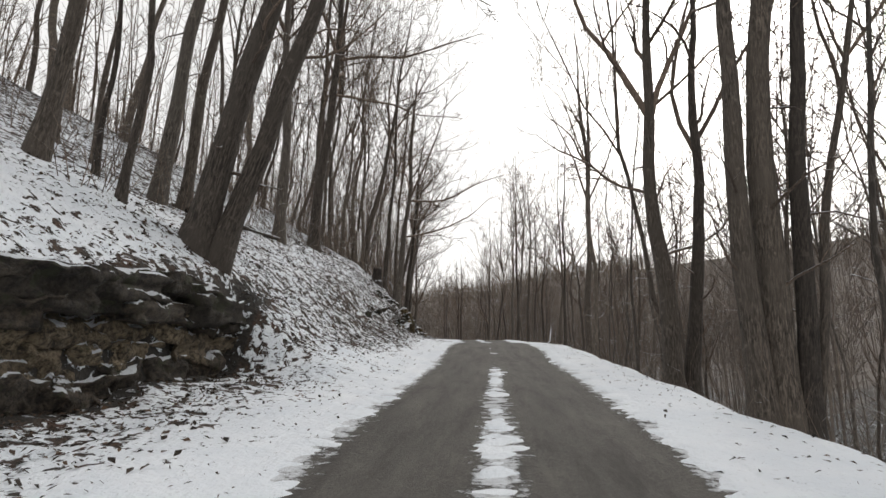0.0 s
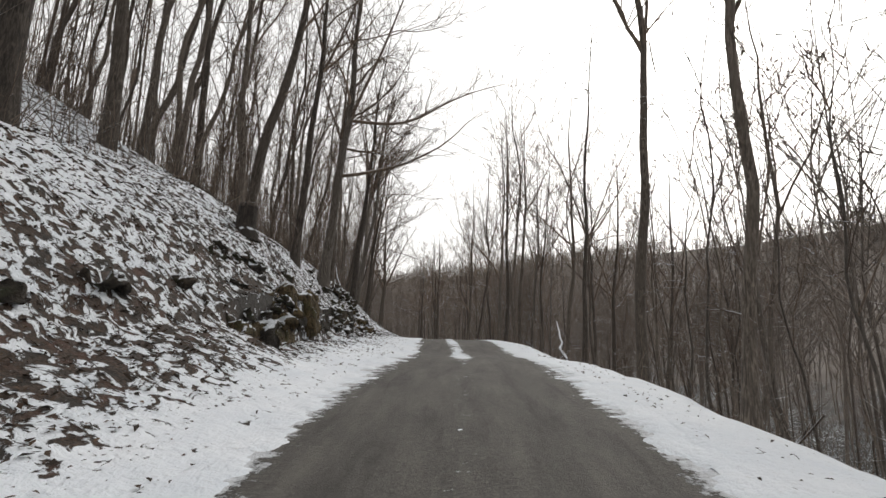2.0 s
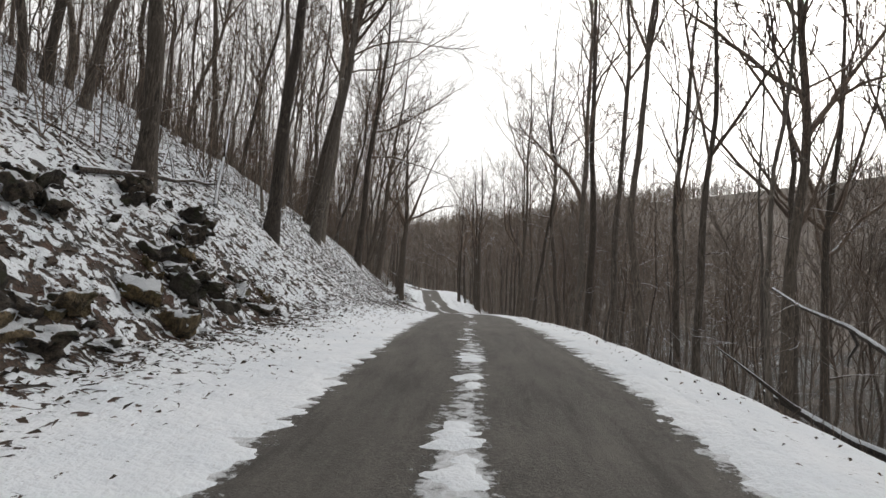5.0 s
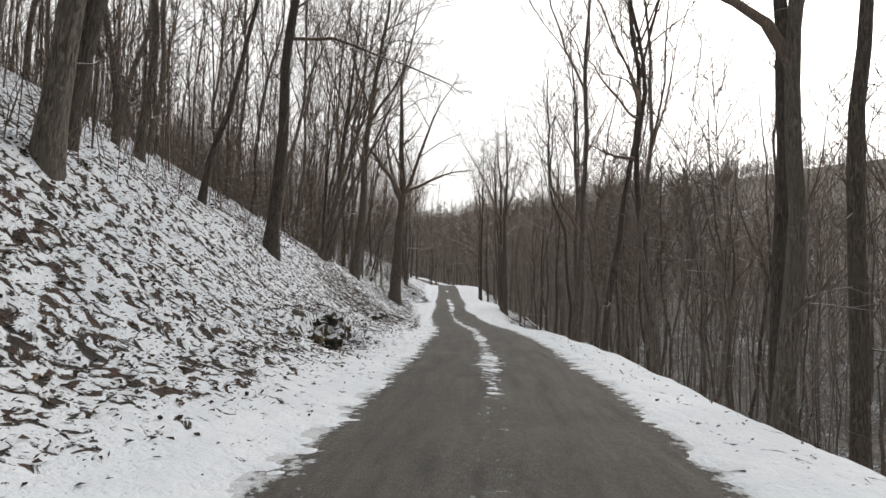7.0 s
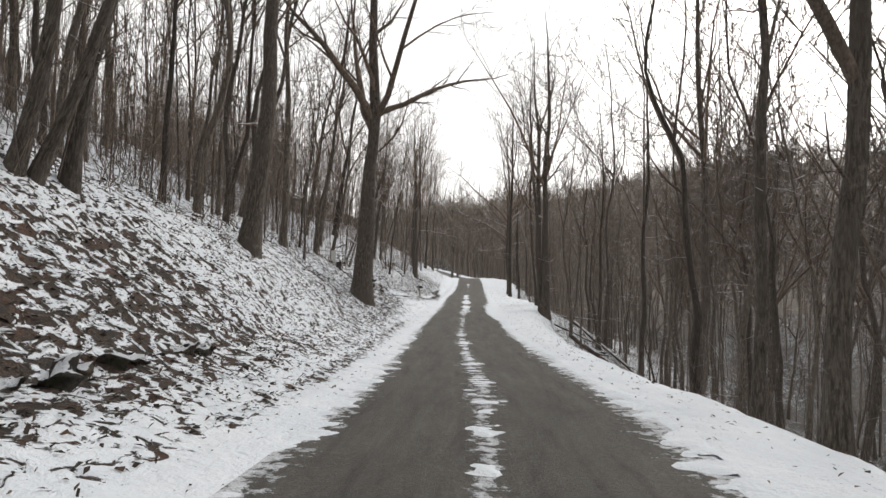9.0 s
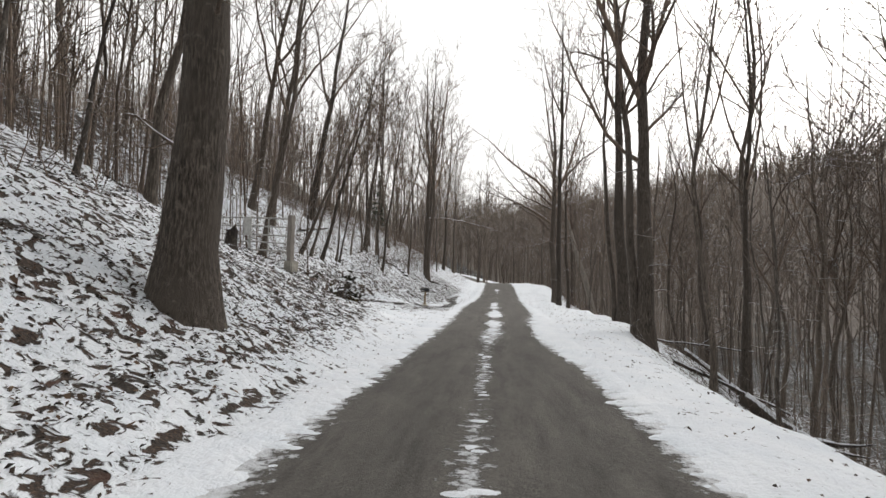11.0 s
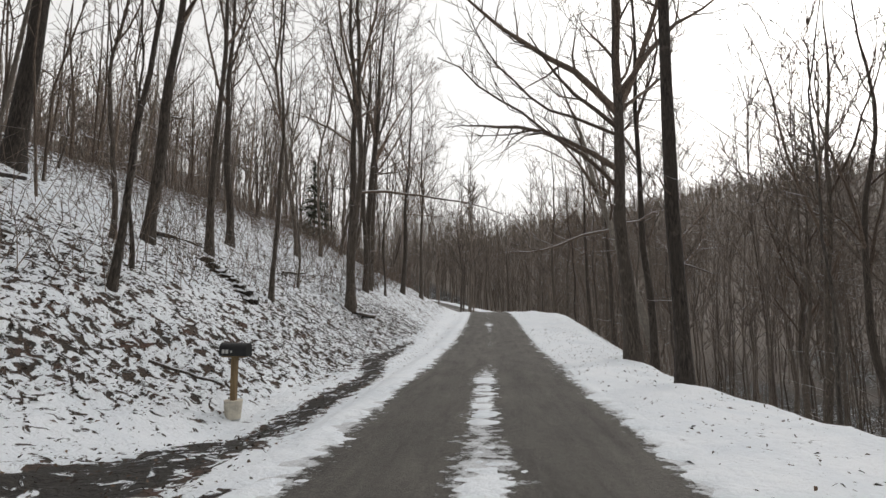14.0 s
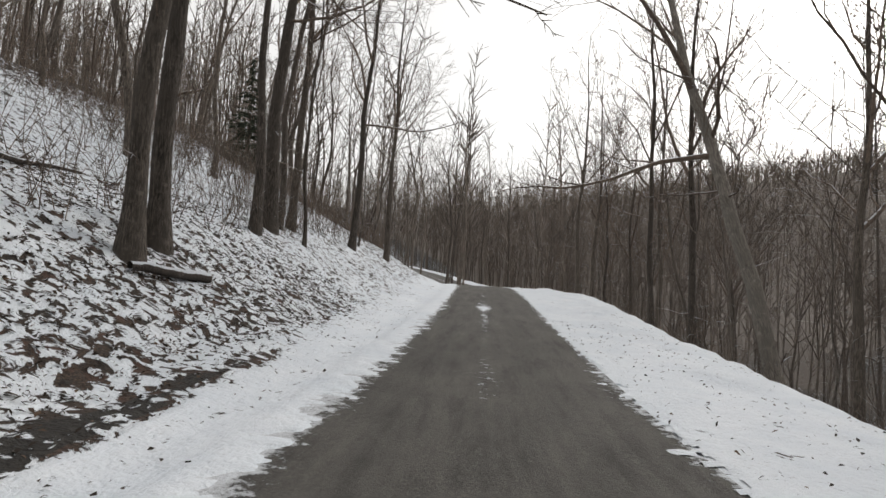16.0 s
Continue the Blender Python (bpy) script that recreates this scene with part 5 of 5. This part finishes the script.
def make_ice():
    m, nt, b = mat_base("cloudy_ice")
    n = noise_node(nt, coords(nt), 20, 3)
    nt.links.new(ramp(nt, n, [(0.3, (0.5, 0.52, 0.54)), (0.7, (0.72, 0.74, 0.77))]), b.inputs["Base Color"])
    b.inputs["Roughness"].default_value = 0.25
    b.inputs["Transmission Weight"].default_value = 0.3
    b.inputs["IOR"].default_value = 1.31
    return m


ICE = make_ice()
icicles(57.2, 59.4, -3.62, 0.62, 16, 3)


# ---- timber, stumps, fence, steps, mailbox ----
def part(name, bm, mat, parent, label=""):
    me = bpy.data.meshes.new(name)
    bm.to_mesh(me)
    bm.free()
    me.materials.append(mat)
    ob = new(name, me)
    ob.parent = parent
    if label:
        tagged(ob, label)
    return ob


def fallen_log(a, b, r0, r1, label, seed, forks=2, sag=0.0, name="fallen_log"):
    """A log from a to b, each (s, l, height above the ground)."""
    rng = np.random.default_rng(seed)
    ends = []
    for s, l, h in (a, b):
        x, y = place(s, l)
        ends.append(np.array([float(x), float(y), float(surface(s, l)) + h]))
    base = tagged(new(name), label, "log")
    base.location = ends[0]
    d = ends[1] - ends[0]
    pts = np.array([d * u + rng.normal(0, 0.008 * np.linalg.norm(d), 3) * (0 < u < 1) - np.array([0, 0, sag]) * 4 * u * (1 - u) for u in np.linspace(0, 1, 7)])
    tb = Tubes()
    tb.add(pts, np.linspace(r0, r1, 7), 9)
    stem = new("stem", tb.mesh("stem", BARK_LOG))
    stem.parent = base
    for _ in range(forks):
        i = rng.integers(2, 6)
        tf = Tubes()
        tf.add(shoot(rng, pts[i], unit(d) + rng.normal(0, 0.6, 3) + [0, 0, 0.3], np.linalg.norm(d) * rng.uniform(0.2, 0.35), 4, 0.15, 0), np.linspace(r1 * 0.7 + 0.01, 0.008, 5), 5)
        br = new("branch", tf.mesh("branch", BARK_LOG))
        br.parent = base
    return base


BARK_LOG = make_bark("bark_log", (0.04, 0.033, 0.028), (0.16, 0.13, 0.11), 0.45)
fallen_log((10.9, -7.2, 0.15), (15.6, -6.9, 0.12), 0.1, 0.06, "snow-topped fallen log on the bank", 1, 1)
fallen_log((33.6, 4.5, 0.35), (43.2, 6.6, 3.6), 0.07, 0.03, "pale dead trunk leaning in the brush below the lane", 2, 1)
fallen_log((35.5, 5.2, 0.2), (40, 4.6, 0.5), 0.09, 0.05, "snowy fallen limb at the edge of the drop", 3, 3)
fallen_log((43.5, -6.3, 0.1), (46.5, -7.6, 1.9), 0.05, 0.02, "broken branch leaning above the rocks", 4, 1)
fallen_log((39.0, -6.2, 0.1), (45.0, -6.9, 0.15), 0.06, 0.03, "snow-topped fallen limb along the bank", 5, 2)
fallen_log((58.6, -2.9, 0.03), (60.5, -3.4, 0.05), 0.035, 0.02, "small snowy branch at the foot of the ledge", 6, 1)
fallen_log((88.6, 5.6, 0.25), (87.0, 8.6, 0.5), 0.16, 0.12, "snow-covered fallen trunk below the lane", 7, 3)
fallen_log((92.0, 5.2, 0.1), (90.6, 7.6, 0.9), 0.07, 0.03, "snowy forked limb by the stout trunk", 8, 3)
fallen_log((97.5, 7.5, 0.2), (94.0, 10.5, 0.5), 0.13, 0.09, "fallen trunk below the pull-off", 9, 2)
fallen_log((112.1, -9.7, 0.15), (115.4, -10.0, 0.15), 0.08, 0.05, "snow-topped fallen log on the hillside", 10, 2)
fallen_log((104.0, -11.0, 0.2), (110.0, -11.6, 0.25), 0.09, 0.06, "snow-topped fallen log on the hillside", 11, 2)
fallen_log((106.2, -5.2, 0.45), (106.8, -4.3, 0.5), 0.03, 0.025, "dark stick lying behind the mailbox", 12, 0)
fallen_log((96.5, -4.6, 0.02), (98.3, -4.2, 0.02), 0.012, 0.006, "twig lying in the snow of the pull-off", 13, 1)
fallen_log((119.0, -8.5, 0.1), (122.5, -8.9, 0.12), 0.07, 0.04, "snow-topped fallen limb on the hillside", 14, 1)
fallen_log((121.5, -5.2, 0.1), (119.9, -5.6, 0.12), 0.1, 0.08, "dark log at the foot of the paired trunks", 15, 0)

limb_rng = random.Random(12)
for i in range(16):                     # dead limbs caught in the brush below the lane
    s, l, turn = limb_rng.uniform(14, 136), limb_rng.uniform(6.5, 13), limb_rng.uniform(-1, 1)
    fallen_log((s, l, 0.1), (s + 4.5 * turn, l + limb_rng.uniform(-1.5, 3.5), limb_rng.uniform(1.2, 3.4)), limb_rng.uniform(0.035, 0.06), 0.02, "snow-topped dead limb leaning in the brush", 40 + i, 2)


def stump(s, l, r, h, seed, label):
    rng = np.random.default_rng(seed)
    base = tagged(new("stump"), label, "stump")
    base.matrix_basis = stand(s, l)
    tb = Tubes()
    zs = np.array([-0.3, 0, 0.1, 0.3, 0.7, 1.0])
    tb.add(np.stack([0.04 * zs, 0.02 * zs, zs * h], -1), r * np.array([1.5, 1.4, 1.2, 1.05, 1.0, 0.97]), 12)
    body = new("trunk", tb.mesh("trunk", BARK_LOG))
    body.parent = base
    bm = bmesh.new()
    bmesh.ops.create_cone(bm, cap_ends=True, segments=12, radius1=r * 0.99, radius2=r * 0.9, depth=0.06)
    for v in bm.verts:
        v.co.z += h + 0.03 * rng.normal() + 0.02
        v.co.x += 0.04
    part("cut_top", bm, BARK_LOG, base, "snow-capped cut top")
    return base


stump(26.2, -5.9, 0.25, 0.7, 1, "old dark stump at the top of the bank")
stump(89.2, -7.0, 0.15, 0.42, 3, "tall brown rotten stump on the leafy bank")
stump(93.35, -5.35, 0.12, 0.34, 2, "brown broken stump in the snow of the pull-off")


def make_wood(name, dark, light):
    m, nt, b = mat_base(name)
    co = coords(nt)
    mp = add(nt, "ShaderNodeMapping", Scale=(30, 30, 2))
    nt.links.new(co, mp.inputs[0])
    n = noise_node(nt, mp.outputs[0], 1.5, 5)
    nt.links.new(ramp(nt, n, [(0.3, dark), (0.7, light)]), b.inputs["Base Color"])
    b.inputs["Roughness"].default_value = 0.85
    bump(nt, b, n, 0.4, 0.01)
    return m


POST_WOOD = make_wood("treated_post", (0.1, 0.065, 0.03), (0.27, 0.19, 0.1))
OLD_WOOD = make_wood("weathered_rail", (0.13, 0.115, 0.1), (0.33, 0.3, 0.27))


def plain(name, col, rough, metal=0.0):
    m, nt, b = mat_base(name)
    co = coords(nt)
    n = noise_node(nt, co, 9, 5, 0.65)
    nt.links.new(ramp(nt, n, [(0.3, tuple(0.7 * v for v in col)), (0.7, tuple(min(1.25 * v, 0.9) for v in col))]), b.inputs["Base Color"])
    b.inputs["Roughness"].default_value, b.inputs["Metallic"].default_value = rough, metal
    bump(nt, b, n, 0.15, 0.005)
    return m


BLACK = plain("black_enamel", (0.012, 0.012, 0.013), 0.4)
CREAM = plain("dirty_cream_plastic", (0.5, 0.46, 0.38), 0.6)
PALE = plain("worn_white_mark", (0.55, 0.55, 0.53), 0.6)


def box(bm, size, at, bevel=0.0):
    r = bmesh.ops.create_cube(bm, size=1)
    for v in r["verts"]:
        v.co = Vector((v.co.x * size[0] + at[0], v.co.y * size[1] + at[1], v.co.z * size[2] + at[2]))
    if bevel:
        bmesh.ops.bevel(bm, geom=list({e for v in r["verts"] for e in v.link_edges}), offset=bevel, segments=2, affect="EDGES")
    return bm


def mailbox(s, l):
    base = tagged(new("mailbox"), "black rural mailbox on a wooden post in a bucket", "mailbox")
    base.matrix_basis = stand(s, l) @ pose(0, 0, 0, 0, 0, -8)
    bm = bmesh.new()
    bmesh.ops.create_cone(bm, cap_ends=True, segments=20, radius1=0.125, radius2=0.15, depth=0.3)
    for v in bm.verts:
        v.co.z += 0.13
    part("bucket", bm, CREAM, base, "cream bucket filled with concrete")
    part("post", box(bmesh.new(), (0.09, 0.09, 0.95), (0, 0, 0.52), 0.008), POST_WOOD, base)
    part("mounting_board", box(bmesh.new(), (0.42, 0.14, 0.025), (0, 0, 1.0), 0.004), POST_WOOD, base)
    bm = bmesh.new()                       # body: flat floor, round top, long axis across the road
    prof = [(-0.085, 0.0), (0.085, 0.0)] + [(0.085 * math.cos(a), 0.13 + 0.085 * math.sin(a)) for a in np.linspace(0, math.pi, 11)]
    ends = [[bm.verts.new((x, y, 1.013 + z)) for y, z in prof] for x in (-0.25, 0.24)]
    k = len(prof)
    for i in range(k):
        bm.faces.new((ends[0][i], ends[0][(i + 1) % k], ends[1][(i + 1) % k], ends[1][i]))
    bm.faces.new(ends[0][::-1])
    bm.faces.new(ends[1])
    bmesh.ops.recalc_face_normals(bm, faces=bm.faces[:])
    part("box", bm, BLACK, base)
    bm = bmesh.new()
    a = [bm.verts.new((0.243, y * 1.05, 1.011 + z * 1.02)) for y, z in prof]
    b = [bm.verts.new((0.262, y * 1.05, 1.011 + z * 1.02)) for y, z in prof]
    for i in range(k):
        bm.faces.new((a[i], a[(i + 1) % k], b[(i + 1) % k], b[i]))
    bm.faces.new(a[::-1])
    bm.faces.new(b)
    bmesh.ops.recalc_face_normals(bm, faces=bm.faces[:])
    part("door", bm, BLACK, base)
    flag = part("flag", box(bmesh.new(), (0.02, 0.006, 0.12), (0.1, 0.092, 1.16)), BLACK, base)
    for x, w in ((-0.17, 0.05), (-0.1, 0.05), (-0.02, 0.03)):
        part("mark", box(bmesh.new(), (w, 0.003, 0.065 if w > 0.04 else 0.03), (x, -0.0875, 1.085)), PALE, base, "pale worn bar")
    return base


mailbox(106.9, -4.15)


def gate():
    """A tubular farm gate across the path up the hill, with its two posts."""
    base = tagged(new("farm_gate"), "pale metal bar gate between wooden posts on the bank", "gate")
    left, right = Vector((-23.95, 89.66, 0)), Vector((-19.05, 88.98, 0))
    base.location = (right.x, right.y, 1.6)
    away = right - left
    turn = pose(0, 0, 0, 0, 0, math.degrees(math.atan2(away.y, away.x)))

    def at(u, z):
        return left + away * u + Vector((0, 0, z + 0.2 * (1 - u))) - base.location

    for u, z0, z1, w, label in ((0.0, 1.9, 3.4, 0.14, "square weathered post"), (1.0, 1.3, 3.15, 0.17, "square weathered post")):
        ob = part("post", box(bmesh.new(), (w, w, z1 - z0), (0, 0, 0), 0.015), OLD_WOOD, base, label)
        ob.matrix_basis = Matrix.Translation(at(u, 0.5 * (z0 + z1))) @ turn
    ob = part("footing", box(bmesh.new(), (0.34, 0.34, 0.34), (0, 0, 0), 0.03), CONCRETE, base, "pale concrete footing")
    ob.matrix_basis = Matrix.Translation(at(1.01, 1.55)) @ turn
    for z in (3.05, 2.78, 2.5, 2.26, 2.0):
        tb = Tubes()
        tb.add([np.array(at(0.03 + 0.95 * k / 4, z + 0.012 * math.sin(k * 2 + z))) for k in range(5)], [0.024] * 5, 8)
        rail = new("rail", tb.mesh("rail", GALVANISED))
        rail.parent = base
    for u, r in ((0.06, 0.028), (0.36, 0.02), (0.63, 0.05), (0.8, 0.02), (0.975, 0.028)):
        tb = Tubes()
        tb.add([np.array(at(u, z)) for z in (1.97, 2.5, 3.08)], [r] * 3, 8)
        stile = new("upright", tb.mesh("upright", GALVANISED))
        stile.parent = base
    ob = part("plate", box(bmesh.new(), (0.36, 0.012, 0.62), (0, 0, 0), 0.003), PALE, base, "blank pale plate fixed to the bars")
    ob.matrix_basis = Matrix.Translation(at(0.62, 2.78)) @ turn @ pose(0, -0.06, 0)
    return base


CONCRETE = plain("rough_concrete", (0.34, 0.32, 0.28), 0.9)
GALVANISED = plain("dull_galvanised_steel", (0.42, 0.42, 0.4), 0.6, 0.4)
gate()


def steps():
    base = tagged(new("stone_steps"), "rough snowy stone steps climbing the bank", "steps")
    base.matrix_basis = stand(112.2, -6.7)
    inv = base.matrix_basis.inverted()
    for i in range(8):
        u = i / 7
        s, l = 112.1 + 1.3 * u, -6.5 - 2.1 * u
        p = inv @ stand(s, l).translation
        ob = new("tread", stone_mesh(300 + i, (0.4, 0.95, 0.2), 0.06))
        ob.parent = base
        ob.matrix_basis = pose(p.x, p.y, p.z - 0.085, 0, 0, 25)
    return base


steps()
